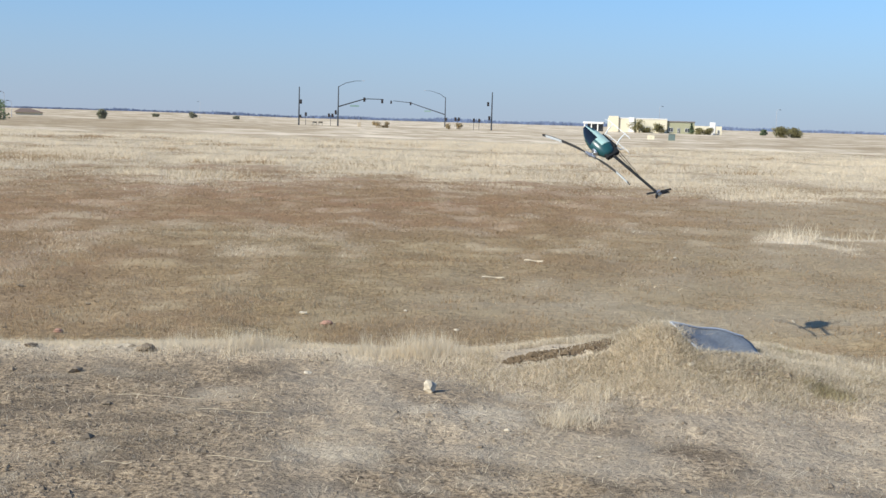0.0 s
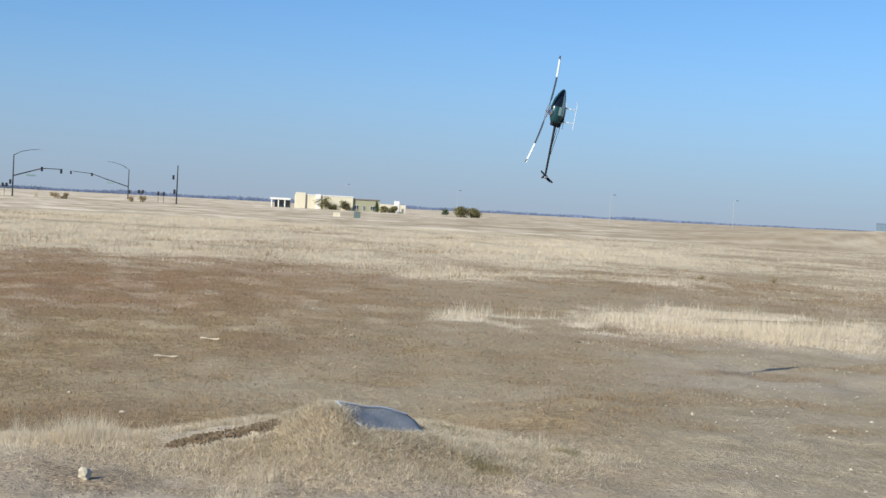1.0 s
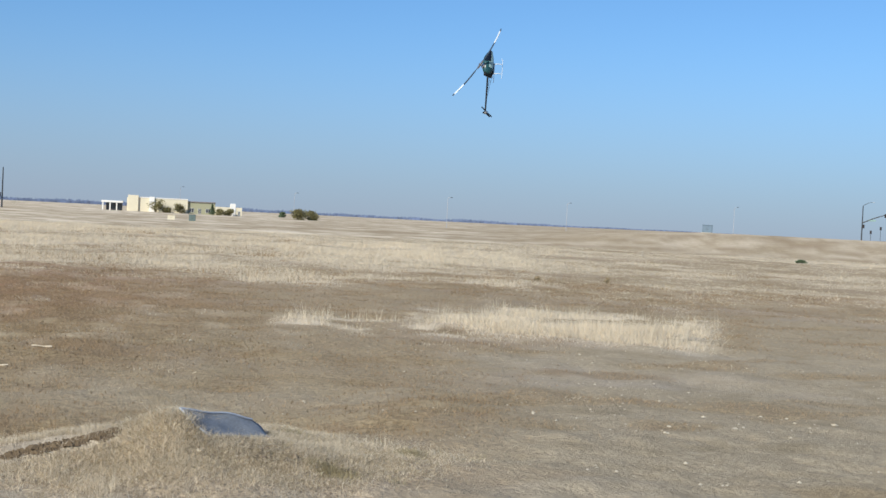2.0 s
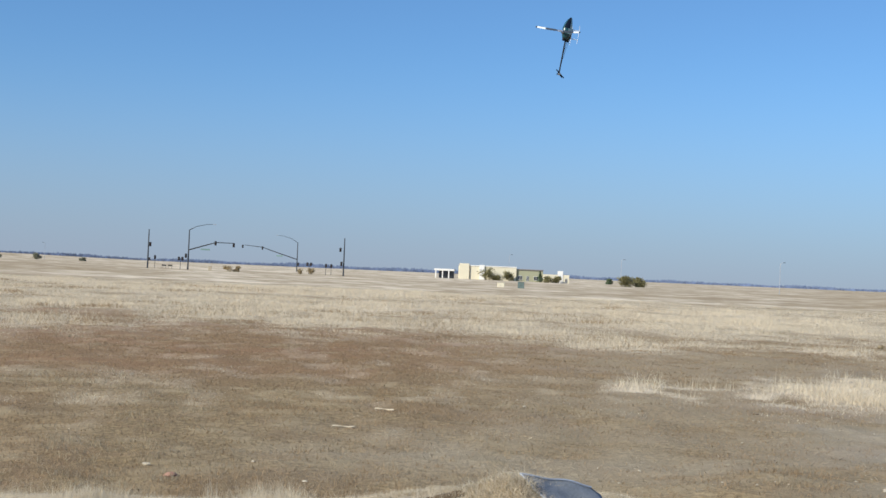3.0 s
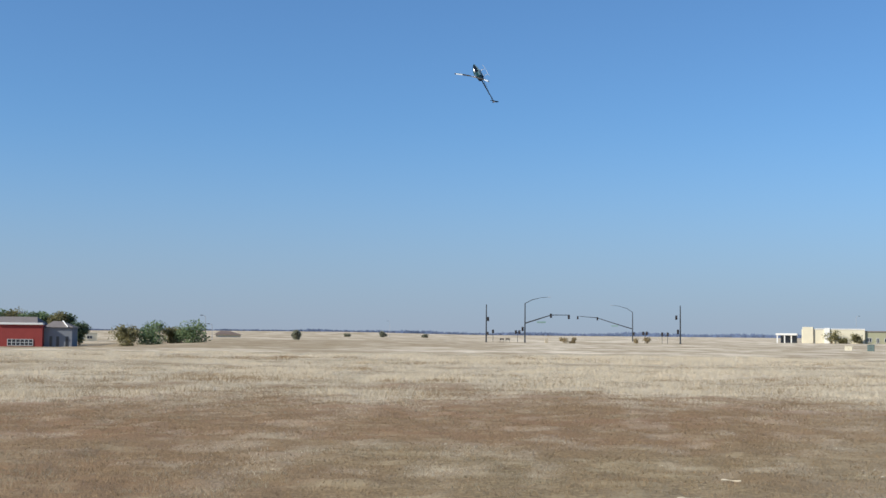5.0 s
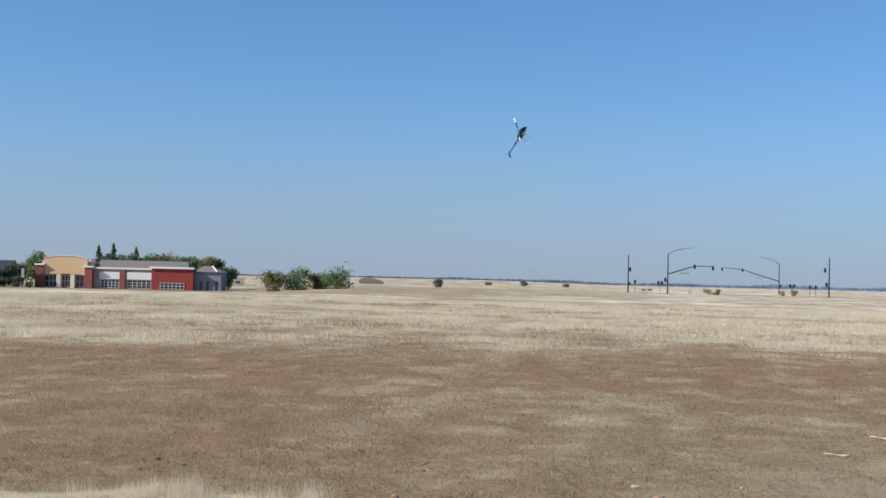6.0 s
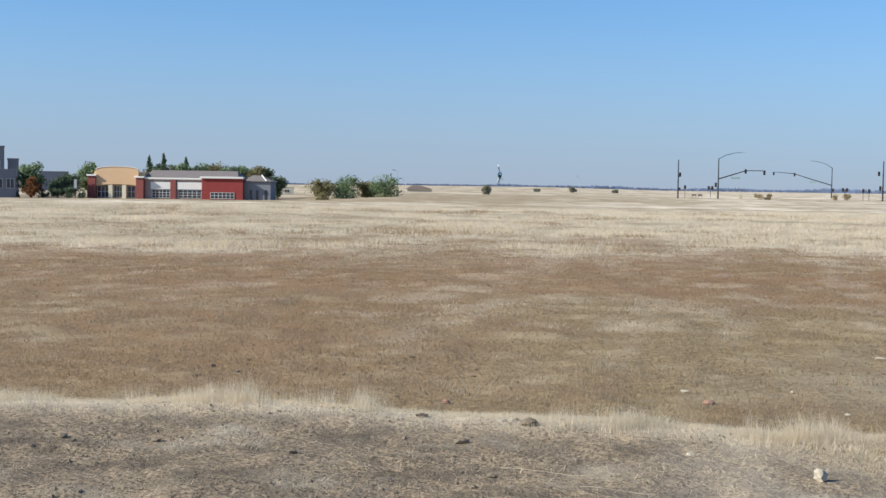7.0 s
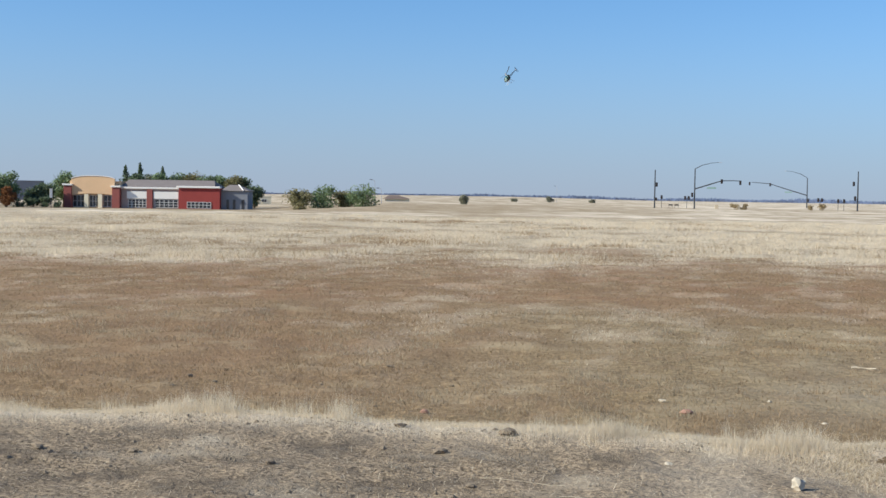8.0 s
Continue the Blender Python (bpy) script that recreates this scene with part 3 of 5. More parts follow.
def build_helicopter():
    top = thing("model_helicopter", pose(0, 10, 3), "dark teal radio-controlled helicopter with white skids, flying", "model helicopter")
    # canopy: rings along x, nose at +0.32
    shape = [(0.325, 0.005, 0.006, -0.035), (0.31, 0.022, 0.026, -0.03), (0.26, 0.043, 0.05, -0.015), (0.18, 0.065, 0.079, 0.0), (0.08, 0.074, 0.096, 0.01), (-0.02, 0.07, 0.092, 0.012), (-0.09, 0.05, 0.068, 0.012), (-0.12, 0.03, 0.04, 0.01)]
    seg = 20

    def shell(grow, keep):
        bm = fresh()
        rings = [[bm.verts.new((x, math.cos(2 * math.pi * k / seg) * w * grow, zc + math.sin(2 * math.pi * k / seg) * h * grow)) for k in range(seg)] for x, w, h, zc in shape]
        for i, (a, b) in enumerate(zip(rings, rings[1:])):
            for k in range(seg):
                if keep(i, k):
                    bm.faces.new((a[k], b[k], b[(k + 1) % seg], a[(k + 1) % seg])).smooth = True
        if keep(-1, 0):
            bm.faces.new(rings[0])
            bm.faces.new(rings[-1][::-1])
        loose = [v for v in bm.verts if not v.link_faces]
        bmesh.ops.delete(bm, geom=loose, context="VERTS")
        bmesh.ops.recalc_face_normals(bm, faces=bm.faces)
        return bm

    canopy = part("canopy", shell(1.0, lambda i, k: True), M["canopy"], top, "glossy dark teal canopy")
    side = lambda ks: (lambda i, k: 1 <= i <= 3 and k in ks)
    for ks in ((0, 1, 2, 3), (6, 7, 8, 9)):
        part("canopy_window", shell(1.012, side(ks)), M["canopy_glass"], canopy, "black side window")
    for k0 in (19, 10):
        part("trim_line", shell(1.014, lambda i, k, k0=k0: i <= 3 and k == k0), M["canopy_pale"], canopy, "pale teal line under the window")
    for ks in ((17, 18, 19, 0), (9, 10, 11, 12)):
        part("stripe", shell(1.016, lambda i, k, ks=ks: i == 4 and k in ks or i == 3 and k in (ks[0], ks[1]) and ks[0] == 17 or i == 3 and k in (11, 12) and ks[0] == 9), M["canopy_pale"], canopy, "pale teal stripe")
    bm = fresh()
    box(bm, -0.03, 0, 0.0, 0.24, 0.045, 0.14, 0.006)
    box(bm, 0.02, 0, -0.085, 0.2, 0.05, 0.03, 0.004)
    part("main_frame", bm, M["carbon"], top)
    part("tail_boom", tube(fresh(), [(-0.1, 0, 0.0), (-0.77, 0, 0.0)], [0.015, 0.012], 12), M["carbon"], top)
    for s in (-1, 1):
        part("boom_support", tube(fresh(), [(-0.09, s * 0.025, -0.07), (-0.5, s * 0.012, -0.008)], [0.0028, 0.0028], 6), M["carbon"], top)
    bm = fresh()
    prism(bm, [(-0.73, -0.01), (-0.79, 0.05), (-0.81, 0.05), (-0.79, 0.0), (-0.83, -0.09), (-0.81, -0.09), (-0.75, -0.015)], -0.003, 0.003)
    part("tail_fin", bm, M["carbon"], top)
    bm = fresh()
    box(bm, -0.775, 0, 0, 0.05, 0.035, 0.035, 0.004)
    part("tail_gearbox", bm, M["alu"], top)
    tail = new("tail_rotor")
    tail.parent = top
    tail.matrix_basis = pose(-0.78, -0.035, 0, 0, 25, 0)
    part("tail_hub", tube(fresh(), [(0, -0.012, 0), (0, 0.02, 0)], [0.012, 0.012], 10), M["alu"], tail)
    for s in (-1, 1):
        bm = fresh()
        prism(bm, [(-0.013, s * 0.02), (0.008, s * 0.02), (0.01, s * 0.115), (-0.01, s * 0.115)], -0.002, 0.002)
        part("tail_blade", bm, M["carbon"], tail)
    # landing gear
    gear = new("landing_gear")
    gear.parent = top
    for s in (-1, 1):
        part("skid", tube(fresh(), [(0.2, s * 0.095, -0.185), (0.16, s * 0.1, -0.2), (-0.12, s * 0.1, -0.2), (-0.15, s * 0.1, -0.195)], [0.0032, 0.0036, 0.0036, 0.003], 8), M["skid"], gear, "white skid tube")
    for x in (0.1, -0.07):
        part("strut", tube(fresh(), [(x, -0.1, -0.195), (x, -0.07, -0.14), (x, -0.02, -0.1), (x, 0.02, -0.1), (x, 0.07, -0.14), (x, 0.1, -0.195)], [0.0045, 0.006, 0.008, 0.008, 0.006, 0.0045], 8), M["skid"], gear, "white curved strut")
    part("mast", tube(fresh(), [(0, 0, 0.06), (0, 0, 0.165)], [0.007, 0.007], 10), M["alu"], top)
    # swashplate
    part("swashplate", tube(fresh(), [(0, 0, 0.105), (0, 0, 0.12)], [0.04, 0.035], 16), M["alu"], top)
    # main rotor, turning about the mast
    spin = new("main_rotor")
    spin.parent = top
    spin.matrix_basis = pose(0, 0, 0.16)
    bm = fresh()
    tube(bm, [(0, 0, -0.02), (0, 0, 0.022)], [0.018, 0.015], 12)
    box(bm, 0, 0, 0, 0.15, 0.03, 0.022, 0.003)
    part("rotor_head", bm, M["alu"], spin)
    for s in (-1, 1):
        n = 14
        bm = fresh()
        prev = None
        for i in range(n + 1):
            q = i / n
            x = 0.07 + 0.6 * q
            z = 0.075 * q * q                      # coned by the load
            c = 0.037 if q > 0.08 else 0.022
            if q > 0.97:
                c = 0.028
            ring = [bm.verts.new((s * x, s * c * 0.4, z)), bm.verts.new((s * x, s * c * 0.15, z + 0.0035)), bm.verts.new((s * x, -s * c * 0.6, z)), bm.verts.new((s * x, s * c * 0.15, z - 0.0035))]
            if prev:
                for k in range(4):
                    bm.faces.new((prev[k], prev[(k + 1) % 4], ring[(k + 1) % 4], ring[k]))
            else:
                bm.faces.new(ring)
            prev = ring
        bm.faces.new(prev[::-1])
        bmesh.ops.recalc_face_normals(bm, faces=bm.faces)
        blade = part("main_blade", bm, M["blade"], spin, "black carbon rotor blade")
        for a, b, mat, lab in ((0.58, 0.93, M["blade_white"], "white upper blade band"),):
            bm = fresh()
            for z0 in (0.0042,):
                va = [bm.verts.new((s * (0.07 + 0.6 * a + (b - a) * 0.6 * k / 4), s * e * 0.037, 0.075 * (a + (b - a) * k / 4) ** 2 + z0 * g)) for k in range(5) for e, g in ((0.36, 0.8), (0.1, 1.05), (-0.5, 0.75))]
                for k in range(4):
                    for e in range(2):
                        bm.faces.new((va[k * 3 + e], va[k * 3 + e + 1], va[k * 3 + e + 4], va[k * 3 + e + 3]))
            part("blade_band", bm, mat, blade, lab)
    for ob in top.children_recursive:          # built to 1.16 m, flown at this size
        ob.matrix_basis.translation *= SIZE
        if ob.type == "MESH":
            ob.data.transform(Matrix.Scale(SIZE, 4))
    return top, spin


helicopter, rotor = build_helicopter()


# ---------------------------------------------------------------- trees and bushes
def build_tree(name, m, tall, wide, leaf, seed, label, category="tree", shape="round", lobes=9, leaves=900, leaf_size=0.28, group="", bare=0.3):
    """A tapered trunk with limbs, and a crown of loose leaf clumps with gaps."""
    rng = np.random.default_rng(seed)
    top = thing(name, m, label, category, group)
    bm = fresh()
    bend = rng.normal(0, 0.03, 2) * tall
    tube(bm, [(0, 0, -0.15), (bend[0] * 0.4, bend[1] * 0.4, tall * 0.3), (bend[0], bend[1], tall * 0.8)], [tall * 0.035, tall * 0.025, tall * 0.006], 7)
    for k in range(6):
        a = rng.uniform(0, 6.28)
        z0 = tall * rng.uniform(0.15, 0.5)
        tube(bm, [(bend[0] * 0.4, bend[1] * 0.4, z0), (math.cos(a) * wide * 0.2, math.sin(a) * wide * 0.2, z0 + tall * 0.15), (math.cos(a) * wide * 0.38, math.sin(a) * wide * 0.38, z0 + tall * rng.uniform(0.2, 0.35))], [tall * 0.014, tall * 0.009, tall * 0.003], 5)
    part("trunk", bm, M["bark"], top)
    cs, rs = [], []
    for k in range(lobes):
        if shape == "cone":
            q = k / (lobes - 1)
            a = rng.uniform(0, 6.28)
            rad = wide * 0.5 * (1 - q) * 0.55
            cs.append((math.cos(a) * rad * 0.5, math.sin(a) * rad * 0.5, tall * (0.12 + 0.82 * q)))
            rs.append((wide * 0.5 * (1.05 - q) * 0.85 + 0.12, tall * 0.1))
        else:
            a, q = rng.uniform(0, 6.28), rng.uniform(0, 1) ** 0.6
            zc = tall * rng.uniform(bare, 0.8)
            narrow = 1 - 0.55 * max(0, (zc / tall - 0.5) / 0.5)
            cs.append((math.cos(a) * q * wide * 0.32 * narrow, math.sin(a) * q * wide * 0.32 * narrow, zc))
            s = wide * rng.uniform(0.17, 0.3)
            rs.append((s, min(s * 0.85, tall - zc)))
    cs, rs = np.array(cs), np.array(rs)
    pick = rng.integers(0, lobes, leaves)
    d = rng.normal(0, 1, (leaves, 3))
    d /= np.linalg.norm(d, axis=1)[:, None]
    rad = rng.uniform(0.1, 1.15, leaves) ** 0.7
    p = cs[pick] + d * rad[:, None] * np.stack([rs[pick, 0], rs[pick, 0], rs[pick, 1]], 1)
    p[:, 2] = np.maximum(p[:, 2], 0.05)
    off = rng.normal(0, leaf_size, (leaves, 3, 3))
    off -= off.mean(1)[:, None]
    tri = (p[:, None] + off).reshape(-1, 3)
    tri[:, 2] = np.maximum(tri[:, 2], 0.0)
    crown = from_arrays("crown", tri, np.arange(len(tri)).reshape(-1, 3), M[leaf])
    crown.parent = top
    return top


# ---------------------------------------------------------------- traffic signals
def signal_head(parent, x, z, y=-0.3, tall=1.1, wide=0.55, turned=0):
    bm = fresh()
    turn = Matrix.Rotation(radians(turned), 4, "Z")
    box(bm, x, y, z, wide, 0.08, tall, 0.04, turn)
    box(bm, x, y - 0.16 if turned == 0 else y + 0.16, z, wide * 0.6, 0.24, tall * 0.9, 0.03, turn)
    head = part("signal_head", bm, M["signal"], parent, "black three-lamp signal head")
    for k in (-1, 0, 1):
        bm = fresh()
        tube(bm, [(x, y - 0.26, z + k * tall * 0.29), (x, y - 0.44, z + k * tall * 0.29)], [wide * 0.24, wide * 0.22], 8)
        part("visor", bm, M["lens"], head)
    return head


def build_signal(m, label, tall=10.0, arm=None, lum=None, heads=(), plate=None, low=(), group="traffic signals"):
    """A steel pole; arm: rows of (x, z) of the mast arm; lum: reach and rise of the lamp arm; heads: (x, z)."""
    top = thing("traffic_signal", m, label, "traffic signal", group)
    bm = fresh()
    tube(bm, [(0, 0, -0.3), (0, 0, 0.3), (0, 0, tall)], [0.24, 0.2, 0.13], 10)
    box(bm, 0, 0, 0.05, 0.55, 0.55, 0.14, 0.03)
    part("pole", bm, M["galv"], top)
    if arm:
        part("mast_arm", tube(fresh(), [(x, -0.05, z) for x, z in arm], list(np.linspace(0.17, 0.09, len(arm))), 8), M["galv"], top)
    if lum:
        reach, rise = lum
        part("lamp_arm", tube(fresh(), [(0, 0, tall - 0.1), (reach * 0.3, 0, tall + rise * 0.55), (reach * 0.7, 0, tall + rise * 0.92), (reach, 0, tall + rise)], [0.09, 0.08, 0.06, 0.05], 8), M["galv"], top)
        bm = fresh()
        box(bm, reach + 0.3 * (1 if reach > 0 else -1), 0, tall + rise, 0.75, 0.3, 0.14, 0.05)
        part("luminaire", bm, M["white_pole"], top, "pale cobra-head street lamp")
    for h in heads:
        signal_head(top, *h)
    for h in low:
        signal_head(top, h[0], h[1], -0.25, 0.75, 0.45)
    if plate:
        bm = fresh()
        box(bm, plate[0], -0.1, plate[1], 2.3, 0.04, 0.42, 0.015)
        box(bm, plate[0] - 0.7, -0.1, plate[1] + 0.3, 0.04, 0.04, 0.3)
        box(bm, plate[0] + 0.7, -0.1, plate[1] + 0.3, 0.04, 0.04, 0.3)
        part("street_sign", bm, M["street_sign"], top, "small street-name plate")
    return top


def build_post(m, tall, label, heads=1, group="pedestrian signals"):
    top = thing("signal_post", m, label, "signal post", group)
    part("post", tube(fresh(), [(0, 0, -0.3), (0, 0, tall)], [0.06, 0.055], 8), M["galv"], top)
    for k in range(heads):
        signal_head(top, (k - (heads - 1) / 2) * 0.9, tall - 0.1, -0.12, 0.95, 0.55)
    return top


def shifted(az, r, x, y=0.0):
    """The ground pose at az and r, moved x to the right and y farther, seen from the camera's stand."""
    m = place(az, r) @ pose(x, y, 0)
    return pose(m.translation.x, m.translation.y, ground_z(m.translation.x, m.translation.y), 0, 0, -az)


S1 = (-4.85, 332)
build_signal(shifted(*S1, 0), "dark steel signal pole with mast arm and street lamp", 10.2, [(0, 5.0), (4.0, 6.3), (6.2, 7.0), (7.5, 7.2), (11.6, 7.2)], (6.0, 1.6), [(6.7, 7.0), (11.3, 6.7), (-0.6, 3.5)], (4.2, 5.3))
build_signal(shifted(-6.58, 332, 0), "tall plain signal pole with a side-mounted signal", 9.8, None, None, [(0.45, 6.0)], None, [(0.4, 2.3)])
build_signal(shifted(2.0, 332, 0), "tall plain signal pole with side-mounted signals", 9.8, None, None, [(-1.0, 6.7), (-0.6, 3.1)])
build_signal(shifted(-0.08, 440, 0), "dark steel signal pole with long mast arm and street lamp", 10.0, [(0, 4.2), (-7.0, 6.3), (-12.0, 7.9), (-18.0, 8.4)], (-6.8, 2.2), [(-11.9, 7.6), (-18.6, 7.9), (0.4, 2.6)], (-6.0, 5.2))
for x, t, h in ((-8.3, 2.9, 1), (-1.9, 2.8, 2), (31.0, 2.7, 2), (35.4, 2.5, 1), (36.8, 2.5, 1)):
    build_post(shifted(*S1, x, 1.5), t, "short signal post with two black heads" if h == 2 else "short post with one black signal head", h)

S2 = (39.25, 392)
build_signal(shifted(*S2, 0), "dark signal pole with curved mast arm and street lamp", 10.2, [(0, 5.2), (3.0, 6.6), (6.0, 7.7), (9.6, 7.9)], (2.6, 1.1), [(6.3, 7.5), (9.0, 7.4), (0.4, 4.2)], (2.6, 6.0))
build_signal(shifted(*S2, 31.2), "dark signal pole with long mast arm and street lamp", 10.6, [(0, 5.3), (5.0, 6.6), (9.0, 7.3), (18.0, 7.6)], (5.4, 1.5), [(-0.8, 6.1), (-0.6, 3.7), (10.8, 7.2), (17.0, 7.2)], (5.2, 5.5))
build_signal(shifted(*S2, 52.0, 110), "dark signal pole far behind with a mast arm", 9.5, [(0, 4.0), (-8.0, 6.2), (-16.0, 7.6)], (-4.5, 1.8), [(-18.0, 7.0), (0.3, 2.4)], (-6.0, 5.0))
for x, t, h in ((2.5, 2.7, 1), (5.2, 3.9, 1), (18.4, 3.9, 2), (24.9, 2.2, 2), (46.0, 2.6, 2)):
    build_post(shifted(*S2, x, 1.0), t, "short signal post with two black heads" if h == 2 else "short post with one black signal head", h)


# ---------------------------------------------------------------- street lamps and cabinets
def build_lamp(m, tall, side, label, mat="white_pole"):
    top = thing("street_lamp", m, label, "street lamp", "street lamps")
    part("pole", tube(fresh(), [(0, 0, -0.3), (0, 0, tall - 0.6), (side * 0.25, 0, tall - 0.1), (side * 0.8, 0, tall)], [0.09, 0.06, 0.05, 0.04], 8), M[mat], top)
    bm = fresh()
    box(bm, side * 1.0, 0, tall - 0.02, 0.75, 0.34, 0.16, 0.05)
    part("lamp_head", bm, M["galv"], top, "grey lamp head")
    return top


for az, r, h in ((9.4, 470, 9.6), (14.4, 440, 9.0), (21.25, 355, 8.6), (26.6, 400, 8.8), (33.9, 395, 8.2), (-10.9, 620, 8.0), (-19.05, 330, 6.2), (-18.75, 330, 4.0)):
    build_lamp(place(az, r), h, 1 if az > 0 else -1, "thin pale street lamp pole beside the far road")


def build_cabinet(m, w, d, h, mat, label, name="utility_cabinet"):
    top = thing(name, m, label, "utility cabinet")
    bm = fresh()
    box(bm, 0, 0, h / 2, w, d, h, 0.03)
    part("body", bm, M[mat], top)
    for s in (-1, 1):
        bm = fresh()
        box(bm, s * w * 0.24, -d / 2 - 0.012, h * 0.5, w * 0.44, 0.024, h * 0.82, 0.006)
        door = part("door", bm, M[mat], top)
        bm = fresh()
        box(bm, s * w * 0.06, -d / 2 - 0.035, h * 0.5, 0.03, 0.03, 0.14, 0.006)
        part("handle", bm, M["galv"], door)
    bm = fresh()
    box(bm, 0, 0, h + 0.03, w + 0.1, d + 0.1, 0.06, 0.015)
    part("lid", bm, M[mat], top)
    bm = fresh()
    box(bm, 0, 0, 0.02, w + 0.3, d + 0.3, 0.12, 0.01)
    part("plinth", bm, M["stone"], top)
    return top


build_cabinet(place(9.98, 205), 1.05, 0.9, 1.05, "cabinet", "green steel utility cabinet on a concrete pad")
build_cabinet(place(9.08, 215), 1.2, 0.8, 0.75, "cream", "low pale utility box on a concrete pad")
build_cabinet(place(32.8, 182, -0.05), 1.4, 1.2, 1.1, "slate", "blue-green steel utility box on the embankment")
build_cabinet(shifted(*S1, 5.4, -8), 0.9, 0.8, 1.1, "wood", "small tan utility box near the signals")
for x in (-5.9, -4.4):
    top = thing("barricade", shifted(*S1, x, -3), "dark low traffic barricade by the junction", "barricade", "barricades")
    bm = fresh()
    box(bm, 0, 0, 0.85, 1.1, 0.06, 0.3, 0.01)
    part("board", bm, M["signal"], top)
    for s in (-1, 1):
        bm = fresh()
        box(bm, s * 0.45, 0, 0.45, 0.06, 0.5, 0.9, 0.01)
        part("leg", bm, M["galv"], top)


def build_car(m):
    top = thing("car", m, "dark parked sport utility car on the embankment road", "car")
    bm = fresh()
    prism(bm, [(-2.3, 0.35), (-2.3, 0.95), (-1.95, 1.05), (2.0, 1.05), (2.35, 0.85), (2.35, 0.35)], -0.9, 0.9)
    bmesh.ops.bevel(bm, geom=list(bm.edges), offset=0.05, segments=2, affect="EDGES")
    part("body", bm, M["car"], top)
    bm = fresh()
    prism(bm, [(-2.15, 1.05), (-1.85, 1.6), (0.4, 1.65), (1.2, 1.05)], -0.78, 0.78)
    part("cabin", bm, M["glass"], top, "dark glazed cabin")
    bm = fresh()
    box(bm, -0.75, 0, 1.66, 2.2, 1.45, 0.05, 0.015)
    part("roof", bm, M["car"], top)
    for x in (-1.4, 1.5):
        for s in (-1, 1):
            w = part("wheel", tube(fresh(), [(x, s * 0.7, 0.34), (x, s * 0.93, 0.34)], [0.34, 0.34], 16), M["tyre"], top)
            part("rim", tube(fresh(), [(x, s * 0.9, 0.34), (x, s * 0.94, 0.34)], [0.2, 0.19], 12), M["alu"], w)
    return top


build_car(shifted(*S2, 28.0, 4))


# ---------------------------------------------------------------- the red and tan station
def window(parent, x0, x1, z0, z1, y, nx, nz):
    """A framed window: dark glass with white bars."""
    bm = fresh()
    box(bm, (x0 + x1) / 2, y + 0.03, (z0 + z1) / 2, x1 - x0, 0.04, z1 - z0)
    win = part("window", bm, M["glass"], parent, "dark glass with white bars")
    for k in range(nx + 1):
        bm = fresh()
        box(bm, x0 + (x1 - x0) * k / nx, y - 0.03, (z0 + z1) / 2, 0.1, 0.08, z1 - z0 + 0.1)
        part("frame_bar", bm, M["frame"], win)
    for k in range(nz + 1):
        bm = fresh()
        box(bm, (x0 + x1) / 2, y - 0.034, z0 + (z1 - z0) * k / nz, x1 - x0, 0.07, 0.09)
        part("frame_bar", bm, M["frame"], win)
    return win


def slab_part(name, parent, x0, x1, y0, y1, z0, z1, mat, label="", bevel=0.0):
    bm = fresh()
    box(bm, (x0 + x1) / 2, (y0 + y1) / 2, (z0 + z1) / 2, x1 - x0, y1 - y0, z1 - z0, bevel)
    return part(name, bm, M[mat], parent, label)


